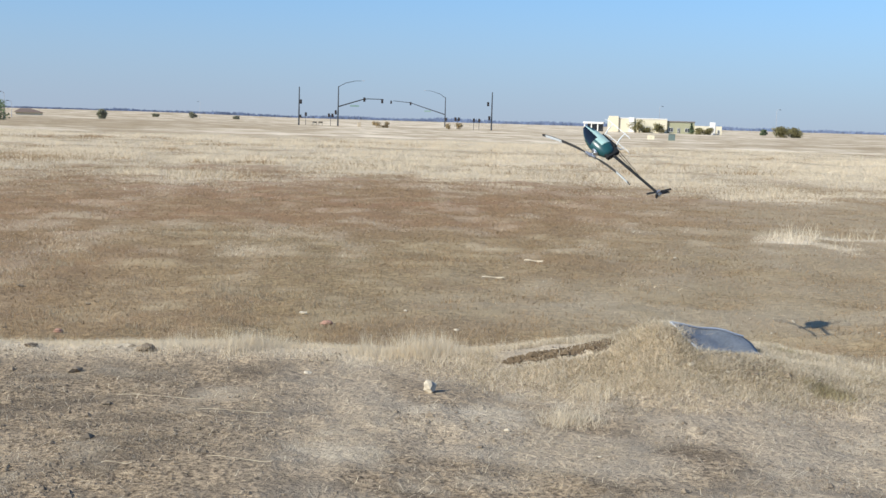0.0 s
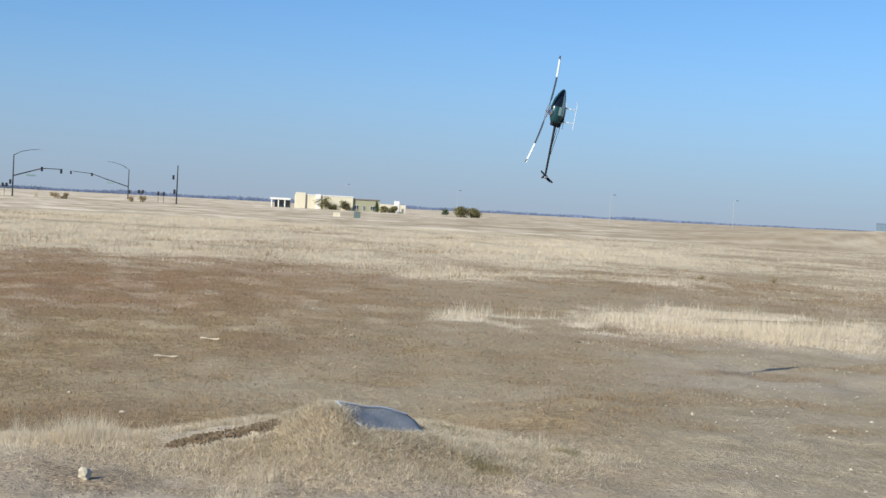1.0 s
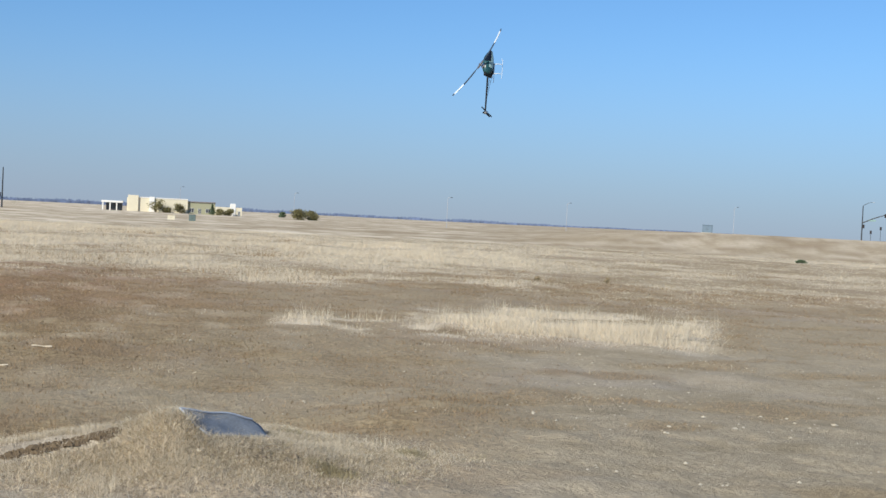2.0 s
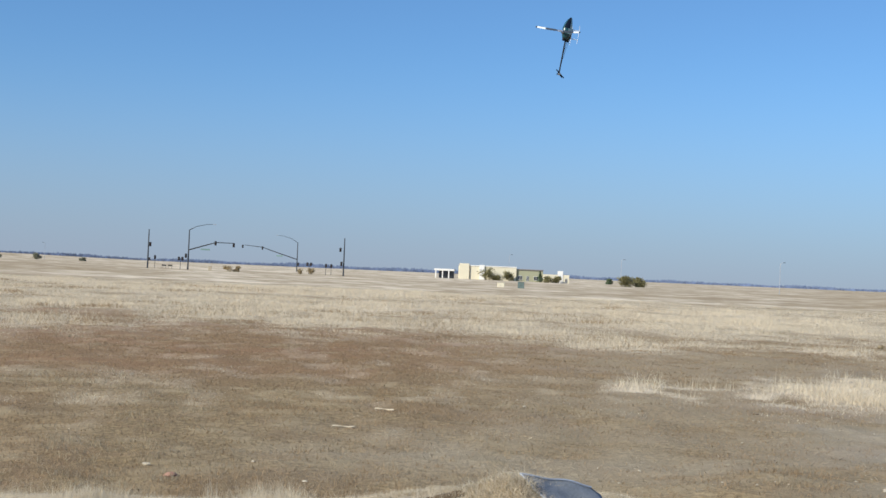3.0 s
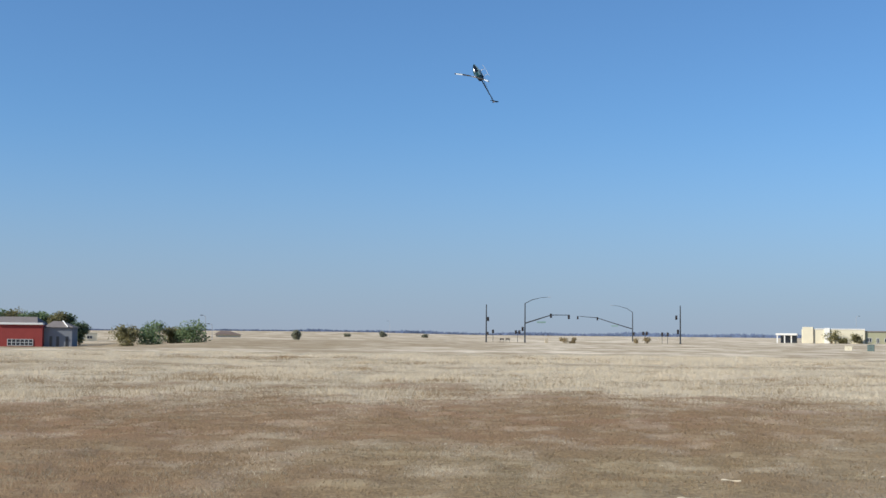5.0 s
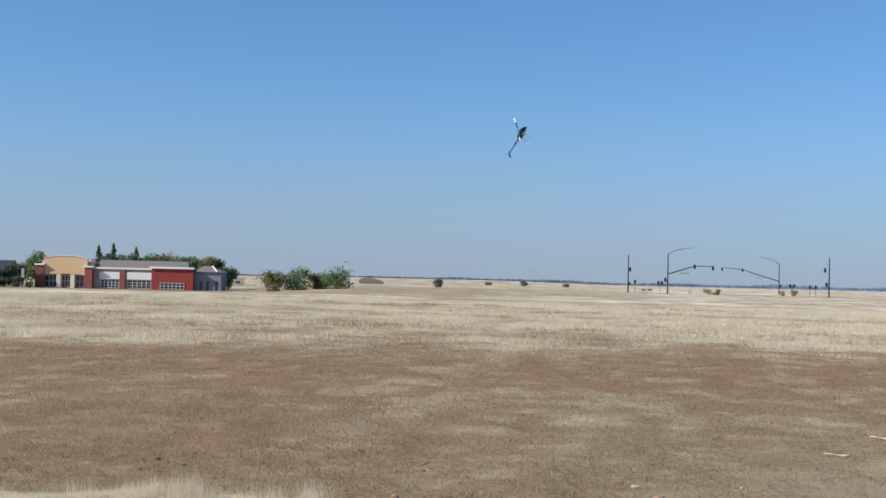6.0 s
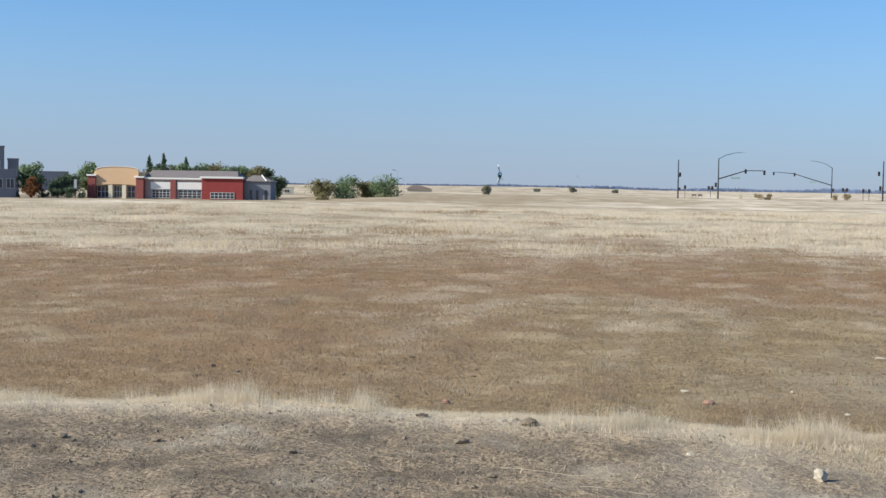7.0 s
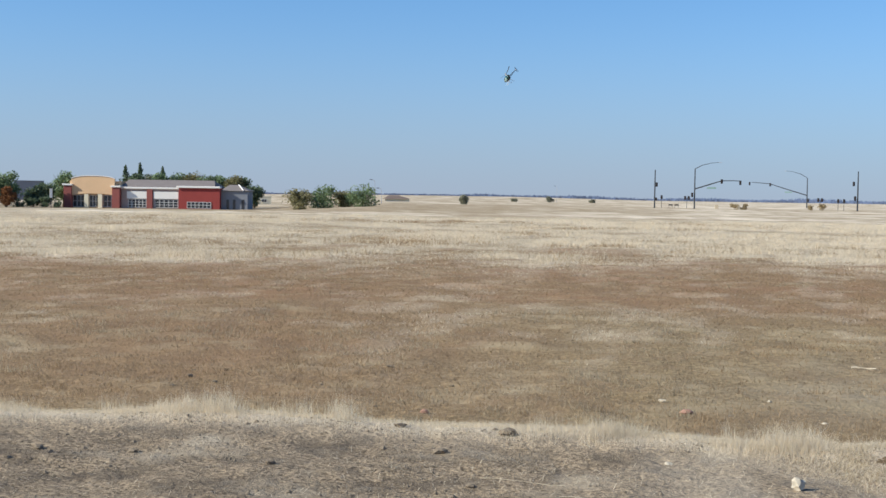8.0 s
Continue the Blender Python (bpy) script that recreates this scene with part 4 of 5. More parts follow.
def build_station(m):
    top = thing("fire_station", m, "red brick and tan stucco single-storey station with white cornices", "building")
    # arched tan front, with its openings left between columns
    bm = fresh()
    arch = [(-6.75, 2.9), (-6.75, 6.4)] + [(-11.55 + 4.8 * math.cos(a), 6.4 + 0.75 * math.sin(a)) for a in np.linspace(0.15, math.pi - 0.15, 12)] + [(-16.35, 6.4), (-16.35, 2.9)]
    low = [(-11.55 - 4.8 * math.cos(a), 2.55 + 0.55 * math.sin(a)) for a in np.linspace(0.1, math.pi - 0.1, 10)]
    prism(bm, arch + low, -0.4, 0.2)
    bmesh.ops.recalc_face_normals(bm, faces=bm.faces)
    part("front_wall", bm, M["tan"], top, "tan stucco arched front")
    for q0, q1 in zip(np.linspace(0.15, math.pi - 0.15, 9), np.linspace(0.15, math.pi - 0.15, 9)[1:]):
        bm = fresh()
        a, b = [Vector((-11.55 + 4.85 * math.cos(q), -0.12, 6.46 + 0.75 * math.sin(q))) for q in (q0, q1)]
        d = b - a
        box(bm, *((a + b) / 2), d.length, 0.75, 0.16, 0, Matrix.Rotation(-math.atan2(d.z, d.x), 4, "Y"))
        part("coping", bm, M["trim"], top, "white coping")
    for x in (-13.5, -10.45):
        slab_part("column", top, x, x + 0.95, -0.35, 0.35, -0.2, 3.0, "cream", "cream column", 0.04)
    for x0, x1 in ((-16.2, -13.6), (-12.5, -10.5), (-9.4, -6.9)):
        window(top, x0, x1, 0.1, 2.7, 0.5, 3, 2)
    for x0, x1, h in ((-17.9, -16.2, 4.9), (-7.2, -5.5, 4.6)):
        slab_part("pier", top, x0, x1, -0.9, 1.0, -0.2, h, "brick_pier", "red brick pier", 0.04)
        slab_part("pier_cap", top, x0 - 0.25, x1 + 0.25, -1.15, 1.2, h, h + 0.4, "trim", "white cap", 0.05)
    slab_part("body", top, -17.0, -5.6, 0.62, 13, -0.2, 6.0, "tan", "tan stucco body")
    # low wing with engine bays
    slab_part("wing_wall", top, -5.5, 7.4, 0.4, 12, -0.2, 4.4, "mauve", "mauve stucco wall")
    slab_part("cornice", top, -5.6, 7.35, -0.1, 0.6, 4.35, 4.75, "trim", "white cornice", 0.05)
    bm = fresh()
    a = [(-5.6, 0.2, 4.76), (15.2, 0.2, 4.76), (15.2, 12, 4.76), (-5.6, 12, 4.76), (-5.0, 4.5, 6.5), (14.2, 4.5, 6.5)]
    v = [bm.verts.new(p) for p in a]
    for f in ((0, 1, 5, 4), (1, 2, 5), (2, 3, 4, 5), (3, 0, 4), (0, 3, 2, 1)):
        bm.faces.new([v[i] for i in f])
    part("roof", bm, M["roof"], top, "grey-brown shingle roof")
    for x0, x1 in ((-4.2, 0.2), (1.7, 7.2)):
        slab_part("bay_panel", top, x0, x1, 0.1, 0.36, 2.1, 3.75, "trim", "white bay panel", 0.03)
        window(top, x0 + 0.3, x1 - 0.15, 0.15, 1.95, 0.3, 5, 3)
    slab_part("pier", top, 0.25, 1.5, -0.05, 0.7, -0.2, 4.3, "brick_pier", "red brick pier", 0.04)
    # red wall with white cornice
    slab_part("red_wall", top, 7.4, 16.4, -0.5, 12, -0.2, 4.7, "brick", "deep red wall")
    slab_part("cornice", top, 7.0, 16.6, -0.95, 0.4, 4.7, 5.15, "trim", "white cornice", 0.06)
    window(top, 9.3, 14.5, 0.15, 1.5, -0.56, 6, 2)
    # grey wing
    slab_part("grey_wing", top, 16.4, 22.2, 1.0, 7, -0.2, 4.2, "grey_wall", "grey block wing")
    for x0 in (17.6, 19.0, 20.9):
        slab_part("door", top, x0, x0 + 0.55, 0.93, 1.1, 0.0, 2.2, "glass", "dark doorway")
    bm = fresh()
    a = [(16.3, 0.6, 4.2), (22.6, 0.6, 4.2), (22.6, 7.4, 4.2), (16.3, 7.4, 4.2), (17.6, 4, 5.6), (19.6, 4, 5.6)]
    v = [bm.verts.new(p) for p in a]
    for f in ((0, 1, 5, 4), (1, 2, 5), (2, 3, 4, 5), (3, 0, 4), (0, 3, 2, 1)):
        bm.faces.new([v[i] for i in f])
    part("roof", bm, M["roof"], top, "grey-brown shingle roof")
    bm = fresh()
    tube(bm, [(19.7, 3.9, 5.65), (21.4, 0.6, 4.3)], [0.14, 0.14], 6)
    part("roof_edge", bm, M["trim"], top, "white roof edge")
    return top


build_station(place(-29.1, 300, 0.1, -16) @ Matrix.Diagonal((1.05, 1, 1, 1)))


def build_block(name, m, w, d, h, mat, label, windows=0):
    top = thing(name, m, label, "building")
    slab_part("wall", top, -w / 2, w / 2, 0, d, -0.3, h, mat)
    slab_part("parapet", top, -w / 2 - 0.1, w / 2 + 0.1, -0.1, d + 0.1, h, h + 0.35, mat, "", 0.03)
    for k in range(windows):
        x = -w / 2 + w * (k + 0.5) / windows
        window(top, x - 0.8, x + 0.8, h * 0.35, h * 0.7, -0.06, 2, 1)
    return top


build_block("grey_building", place(-35.95, 296), 4.8, 9, 5.9, "grey_wall", "grey stucco building behind the trees", 2)
build_block("tower_building", place(-36.25, 330), 3.4, 8, 11.9, "grey_wall", "tall narrow grey stucco building", 1)
build_block("tower_building", place(-35.6, 332), 2.6, 8, 8.9, "grey_wall", "narrow grey stucco building behind trees", 1)
build_block("far_building", place(-33.95, 520), 11.0, 12, 7.2, "grey_wall", "long blue-grey building behind trees", 0)
build_block("low_building", place(-24.6, 420), 14.0, 9, 2.6, "cream", "long low pale building", 3)

T = -29.1
for x, y, h, w, leaf, lab in (
    (-30.6, 2, 7.6, 6.8, "leaf", "round green tree beside the station"),
    (-29.6, -6, 4.3, 3.6, "leaf_orange", "small orange autumn tree in front of a green one"),
    (-18.6, 9, 8.0, 6.2, "leaf", "tall light green tree beside the station"),
    (-22.0, 3, 5.0, 4.5, "leaf_dark", "dark green tree in the hedge"),
    (-25.0, 6, 4.4, 4.5, "leaf_dark", "dark bushy tree in the hedge"),
    (-2.0, 22, 7.8, 5.0, "leaf_dark", "dark tree behind the station"),
    (3.0, 24, 8.2, 5.5, "leaf", "green tree behind the station"),
    (7.0, 24, 7.8, 5.0, "leaf_dark", "dark tree behind the station"),
    (11.5, 26, 7.6, 6.5, "leaf_olive", "olive tree behind the station"),
    (16.0, 24, 7.4, 6.0, "leaf_dark", "dark tree behind the station"),
    (21.0, 22, 7.6, 6.0, "leaf_olive", "olive tree behind the grey wing"),
    (0.5, 28, 8.0, 5.5, "leaf_olive", "olive tree behind the station"),
    (9.0, 29, 7.9, 6.0, "leaf", "green tree behind the station"),
    (14.0, 22, 7.3, 5.5, "leaf", "green tree behind the station"),
    (18.5, 25, 7.7, 6.0, "leaf", "green tree behind the station"),
    (23.5, 24, 7.4, 5.5, "leaf_dark", "dark tree behind the grey wing"),
    (25.5, 10, 5.0, 4.5, "leaf_dark", "dark tree at the corner of the grey wing"),
):
    build_tree("tree", shifted(T, 300, x, y), h * (1.2 if y > 15 else 1.15), w * 1.2, leaf, int(100 + x * 3), lab, lobes=18, leaves=3600, leaf_size=0.2, bare=0.22)
for x, h in ((-4.9, 9.8), (-1.4, 10.4), (4.1, 9.6)):
    build_tree("conifer", shifted(T, 300, x, 26), h * 1.02, 6.4, "leaf_dark", int(200 + x * 7), "slim dark conifer behind the station", "tree", "cone", 9, 1900, 0.19)
for x, h, w in ((-27.3, 2.4, 3.4), (-24.6, 2.2, 3.2), (-21.8, 2.6, 3.2), (-19.2, 1.8, 2.6), (-33.5, 1.3, 2.6)):
    build_tree("bush", shifted(T, 300, x, -3), h, w, "leaf_dark", int(300 + x * 7), "dark green clipped bush", "bush", "round", 7, 450, 0.15, bare=0.1)
slab = thing("white_sign", shifted(T, 300, -20.4, -5), "small white board standing among bushes", "sign")
slab_part("board", slab, -0.3, 0.3, -0.05, 0.05, 2.2, 4.2, "trim", "white board", 0.02)
slab_part("post", slab, -0.08, 0.08, 0.06, 0.16, -0.2, 3.8, "galv")

# trees between the station and the junction
for az, r, h, w, leaf, lab in (
    (-22.45, 255, 3.7, 4.6, "leaf_olive", "yellow-olive tree in the open field"),
    (-21.35, 258, 4.2, 5.6, "leaf", "round green tree in the open field"),
    (-20.45, 262, 2.8, 4.2, "leaf_olive", "low olive tree in the open field"),
    (-19.6, 258, 3.9, 4.8, "leaf", "green tree beside a pale pole"),
    (-15.07, 350, 2.3, 2.0, "leaf_hazed", "small round bush alone in the field"),
    (-12.8, 640, 1.4, 3.2, "leaf_hazed", "low bush far off, greyed for haze"),
    (-11.2, 620, 2.9, 3.0, "leaf_hazed", "bush far off, greyed for haze"),
    (-9.3, 640, 1.5, 2.8, "leaf_hazed", "low bush far off, greyed for haze"),
    (14.62, 400, 2.9, 4.2, "leaf_olive", "round olive bush beyond the field"),
    (15.15, 405, 2.7, 4.0, "leaf_olive", "round olive bush beyond the field"),
    (13.9, 520, 2.0, 2.4, "leaf_dark", "small dark bush beyond the field"),
):
    build_tree("tree" if h > 3.2 else "bush", place(az, r), h * 1.15, w * 1.45, leaf, int(500 + az * 9), lab, "tree" if h > 3.2 else "bush", "round", 16, 2200, 0.17, bare=0.1)
for x, w in ((8.2, 3.2), (10.4, 2.4), (28.6, 2.6), (26.0, 2.0)):
    build_tree("dry_bush", shifted(*S1, x + 1.5, -14), 1.6, w, "leaf_dry", int(700 + x), "dry tan bush near the signals", "bush", "round", 7, 420, 0.13, bare=0.15)

build_tree("bush", place(36.8, 112), 0.3, 1.0, "leaf_dark", 611, "low dark weed clump at the embankment's foot", "bush", "round", 6, 300, 0.07, bare=0.1)
build_tree("bush", place(25.5, 47), 0.24, 0.3, "leaf_dry", 612, "small dry weed standing in the grass", "bush", "round", 5, 130, 0.025, bare=0.1)
build_tree("bush", place(28.6, 47), 0.26, 0.3, "leaf_dry", 613, "small dry weed standing in the grass", "bush", "round", 5, 130, 0.025, bare=0.1)
house = thing("house", place(-18.05, 480), "low house with a brown hipped roof far off", "house")
slab_part("wall", house, -4.6, 4.6, 0, 8, -0.3, 0.9, "cream")
bm = fresh()
v = [bm.verts.new(p) for p in ((-5.3, -0.6, 0.9), (5.3, -0.6, 0.9), (5.3, 8.6, 0.9), (-5.3, 8.6, 0.9), (-3.0, 4, 2.3), (0.5, 4, 2.3))]
for f in ((0, 1, 5, 4), (1, 2, 5), (2, 3, 4, 5), (3, 0, 4), (0, 3, 2, 1)):
    bm.faces.new([v[i] for i in f])
part("roof", bm, M["roof_brown"], house, "brown tile roof")


# ---------------------------------------------------------------- the cream building across the field
def build_school(m):
    top = thing("office_building", m, "low cream and olive stucco building with square towers", "building")
    slab_part("porch_roof", top, -24.5, -17.5, -0.5, 6, 2.6, 3.3, "trim", "white flat porch roof", 0.05)
    # near-black block gives the porch its shade by colour
    slab_part("porch_wall", top, -23.0, -17.6, 1.5, 6, -0.2, 2.9, "glass", "dark block put in for the shade under the porch")
    for x in (-24.2, -21.8, -19.6):
        slab_part("column", top, x, x + 0.4, -0.3, 0.1, -0.2, 2.9, "trim", "white column")
    slab_part("wall", top, -16.0, 4.4, 0, 14, -0.2, 4.7, "cream", "cream stucco wall")
    slab_part("tower", top, -15.7, -12.2, -0.6, 5, -0.2, 5.5, "cream", "cream square tower", 0.05)
    slab_part("tower", top, -8.6, -6.8, -0.5, 4, -0.2, 5.2, "trim", "pale square tower", 0.05)
    slab_part("parapet", top, -12.2, 4.45, -0.15, 0.25, 4.7, 5.0, "trim", "pale parapet")
    slab_part("wing_wall", top, 4.4, 13.8, 0.8, 14, -0.2, 4.0, "olive_wall", "olive stucco wing")
    slab_part("wing_roof", top, 4.4, 13.9, 0.5, 14, 4.0, 4.35, "roof", "grey-green roof")
    slab_part("end_wall", top, 13.8, 23.0, 0.2, 12, -0.2, 2.9, "cream", "cream stucco end wing")
    slab_part("tower", top, 19.0, 20.8, 0.0, 3, -0.2, 4.2, "trim", "pale square tower", 0.05)
    for x0, x1, z0, z1, y in ((5.0, 6.5, 0.6, 2.0, 0.74), (8.0, 8.9, 0.2, 1.9, 0.74), (10.6, 12.2, 0.6, 1.9, 0.74), (15.0, 16.6, 0.5, 1.7, 0.14), (21.6, 22.3, 0.2, 1.6, 0.14), (-5.5, -4.2, 1.0, 2.6, -0.06), (0.0, 1.4, 1.0, 2.6, -0.06)):
        window(top, x0, x1, z0, z1, y, 2, 1)
    return top


SCH = (9.19, 450)
build_school(place(*SCH))
for x, y, h, w, leaf, shape, lab in ((-6.3, -3, 4.2, 4.4, "leaf_olive", "round", "round olive tree against the cream wall"), (1.8, -3, 3.4, 3.0, "leaf_olive", "round", "olive tree against the cream wall"), (12.7, -2, 3.4, 1.8, "leaf_dark", "cone", "slim dark conifer against the wall"), (15.8, -3, 2.0, 3.2, "leaf_olive", "round", "low olive shrub against the wall"), (18.8, -3, 2.2, 2.8, "leaf_olive", "round", "low olive shrub against the wall"), (-2.5, -3, 1.6, 2.6, "leaf_olive", "round", "low olive shrub against the wall")):
    build_tree("tree" if h > 3 else "bush", shifted(*SCH, x, y), h * 1.1, w * (1.4 if shape == "round" else 1.1), leaf, int(900 + x), lab, "tree" if h > 3 else "bush", shape, 10, 1100, 0.17, bare=0.14)


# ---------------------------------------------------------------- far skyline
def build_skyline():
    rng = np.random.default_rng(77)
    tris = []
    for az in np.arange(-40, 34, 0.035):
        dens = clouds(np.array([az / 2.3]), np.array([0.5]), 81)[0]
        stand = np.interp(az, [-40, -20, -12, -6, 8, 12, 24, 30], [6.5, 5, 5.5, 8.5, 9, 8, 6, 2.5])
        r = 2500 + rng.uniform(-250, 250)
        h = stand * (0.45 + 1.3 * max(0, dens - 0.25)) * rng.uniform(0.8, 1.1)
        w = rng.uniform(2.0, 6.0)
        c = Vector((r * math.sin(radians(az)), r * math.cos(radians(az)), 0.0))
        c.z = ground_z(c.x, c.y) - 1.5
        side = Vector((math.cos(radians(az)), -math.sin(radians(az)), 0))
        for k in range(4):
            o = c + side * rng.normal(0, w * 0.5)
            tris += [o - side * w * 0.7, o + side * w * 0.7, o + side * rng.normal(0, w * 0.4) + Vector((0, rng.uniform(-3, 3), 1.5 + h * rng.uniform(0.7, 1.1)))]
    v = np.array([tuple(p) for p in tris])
    # its blue is haze put into the colour
    ob = from_arrays("backdrop", v, np.arange(len(v)).reshape(-1, 3), M["hazed_far_trees"])
    tagged(ob, "distant line of trees on the horizon, haze put into their blue-grey colour", "tree line", kind="structure")


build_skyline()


# ---------------------------------------------------------------- things on the ground
def lump(bm, c, size, seed, flat=0.7):
    """A small uneven stone or clod."""
    rng = np.random.default_rng(seed)
    made = bmesh.ops.create_icosphere(bm, subdivisions=2, radius=1)["verts"]
    ax = rng.normal(0, 1, (3, 3))
    for v in made:
        k = 1 + 0.18 * math.sin(3 * v.co.dot(Vector(ax[0])) + 1) + 0.13 * math.sin(5 * v.co.dot(Vector(ax[1])))
        v.co = Vector((v.co.x * k * size[0] / 2, v.co.y * k * size[1] / 2, v.co.z * k * size[2] / 2 * (1 if v.co.z > 0 else flat))) + Vector(c)
    return bm


def stone(name, az, r, size, mat, label, category="stone", seed=1):
    m = place(az, r)
    bm = fresh()
    lump(bm, (0, 0, size[2] * 0.3), size, seed)
    ob = part(name, bm, M[mat])
    ob.matrix_basis = m
    return tagged(ob, label, category)


stone("rock", -0.4, 7.62, (0.08, 0.075, 0.09), "stone", "pale rounded rock standing on dry soil", "rock", 3)
for k, (az, r, s, mat, lab) in enumerate((
    (-18.01, 9.1, 0.085, "clod", "dark clod of earth at the bank's edge"),
    (-13.15, 8.84, 0.13, "clod", "flat dark clod of earth at the bank's edge"),
    (-16.2, 8.3, 0.1, "clod", "dark lump of soil on the bare ground"),
    (-16.89, 11.3, 0.085, "redclod", "red-brown fragment on the stubble"),
    (-6.2, 12.45, 0.085, "stone", "pale stone on the stubble"),
    (-5.2, 11.7, 0.11, "redclod", "flat red-brown fragment on the stubble"),
    (-27.26, 11.85, 0.06, "stone", "pale stone beside the bank"),
    (-27.12, 14.31, 0.055, "clod", "dark stone on the stubble"),
    (-27.29, 13.8, 0.08, "clod", "brown clod on the stubble"),
    (-26.2, 13.21, 0.055, "clod", "brown clod on the stubble"),
    (-18.43, 14.31, 0.065, "clod", "dark stone on the stubble"),
    (-15.63, 13.07, 0.05, "clod", "dark stone on the stubble"),
    (-19.09, 11.65, 0.04, "clod", "small dark stone below the bank"),
    (-21.49, 13.11, 0.04, "clod", "small dark stone on the stubble"),
    (-23.86, 7.87, 0.065, "clod", "dark clod on bare soil"),
    (-34.07, 11.8, 0.06, "clod", "dark clod at the bank's edge"),
    (-33.76, 8.73, 0.08, "clod", "flat dark clod on bare soil"),
    (-29.8, 8.46, 0.07, "clod", "flat dark clod on bare soil"),
    (-15.67, 7.13, 0.05, "clod", "brown stone on bare soil"),
    (-14.85, 7.36, 0.05, "clod", "brown clod on bare soil"),
    (-19.21, 7.02, 0.035, "clod", "small dark stone on bare soil"),
    (-11.67, 9.03, 0.045, "clod", "small dark clod at the bank's edge"),
    (-6.0, 8.12, 0.05, "stone", "small pale stone on bare soil"),
    (0.72, 11.51, 0.05, "stone", "small pale stone on the stubble"),
    (-1.6, 12.67, 0.05, "stone", "small pale stone on the stubble"),
    (3.19, 6.74, 0.035, "stone", "small pale stone on bare soil"),
    (1.96, 6.38, 0.035, "clod", "small dark stone on bare soil"),
    (7.42, 6.23, 0.022, "stone", "small pale stone on bare soil"),
    (12.89, 8.1, 0.04, "stone", "pale stone in the mound's grass"),
    (14.4, 8.38, 0.05, "stone", "pale stone in the mound's grass"),
    (11.3, 8.15, 0.055, "stone", "pale stone at the foot of the metal panel"),
    (16.89, 8.32, 0.035, "clod", "dark clod on the mound"),
    (14.1, 8.14, 0.06, "clod", "dark clod on the mound"),
    (31.91, 11.77, 0.04, "stone", "pale stone on the dirt track"),
    (31.78, 11.22, 0.04, "stone", "pale stone on the dirt track"),
    (36.85, 13.59, 0.035, "stone", "pale stone on bare dirt"),
    (37.21, 13.1, 0.04, "stone", "pale stone on bare dirt"),
    (38.85, 13.3, 0.07, "stone", "flat pale stone on bare dirt"),
    (41.88, 9.52, 0.035, "stone", "pale stone beside the rusty plate"),
    (20.45, 20.0, 0.09, "clod", "dark weed clump on the stubble"),
)):
    stone("stone" if mat == "stone" else "clod" if mat == "clod" else "fragment", az, r, (s, s * 0.75, s * 0.48), mat, lab, "stone", 20 + k)


def stick(az, r, long, thick, turn, label, mat="wood"):
    top = place(az, r, 0.012) @ pose(0, 0, 0, 0, 0, turn)
    bm = fresh()
    n = 6
    tube(bm, [((q / n - 0.5) * long, 0.02 * long * math.sin(q * 2.1), 0.01 + 0.006 * math.sin(q)) for q in range(n + 1)], [thick * (0.7 + 0.3 * math.sin(q * 1.3 + 1)) for q in range(n + 1)], 6)
    ob = part("stick", bm, M[mat])
    ob.matrix_basis = top
    return tagged(ob, label, "stick")


stick(2.3, 15.5, 0.27, 0.016, 4, "pale weathered piece of wood lying on stubble")
stick(4.1, 17.9, 0.27, 0.018, -8, "pale weathered piece of wood lying on stubble")
stick(-12.5, 7.4, 0.5, 0.002, -15, "long dry stalk lying on bare soil", "straw")
stick(-9.2, 7.0, 0.42, 0.002, -12, "long dry stalk lying on bare soil", "straw")
stick(-9.0, 5.95, 0.32, 0.002, -18, "long dry stalk lying on bare soil", "straw")
stick(-14.4, 5.95, 0.14, 0.003, -10, "long dry stalk lying on bare soil", "straw")
stick(-20.4, 6.14, 0.15, 0.004, -4, "pale dry stalk lying on bare soil", "straw")
stick(4.28, 7.67, 0.1, 0.004, 2, "long dry stalk lying on bare soil", "straw")

# grey sheet on the mound: one corner up, the opposite one sunk in the grass
panel = thing("metal_panel", Matrix.Translation(CORNER), "dented grey-blue sheet metal panel lying on the grass mound", "panel")
out = ALONG.cross(DOWN).normalized()
out = out if out.z > 0 else -out
nx, ny = 18, 12


def on_panel(u, v):
    dent = 0.008 * math.sin(u * 11 + v * 3) * math.sin(v * 7 + 1) - 0.008 * math.sin(math.pi * u) * math.sin(math.pi * v)
    ragged = 0.03 * math.sin(v * 9) * u
    return ALONG * (u + ragged) + DOWN * (v + 0.035 * math.sin(u * 8)) + out * dent


bm = fresh()
grid = [[bm.verts.new(on_panel(i / nx, j / ny)) for i in range(nx + 1)] for j in range(ny + 1)]
for j in range(ny):
    for i in range(nx):
        bm.faces.new((grid[j][i], grid[j][i + 1], grid[j + 1][i + 1], grid[j + 1][i])).smooth = True
ret = bmesh.ops.extrude_face_region(bm, geom=list(bm.faces))
for g in ret["geom"]:
    if isinstance(g, bmesh.types.BMVert):
        g.co -= out * 0.006
bmesh.ops.recalc_face_normals(bm, faces=bm.faces)
part("sheet", bm, M["slab"], panel)
for run in ([on_panel(0, k / 8) for k in range(9)], [on_panel(k / 12, 0) for k in range(13)]):
    part("rim", tube(fresh(), [p + out * 0.004 for p in run], [0.008] * len(run), 6), M["slab_edge"], panel, "bright folded rim")

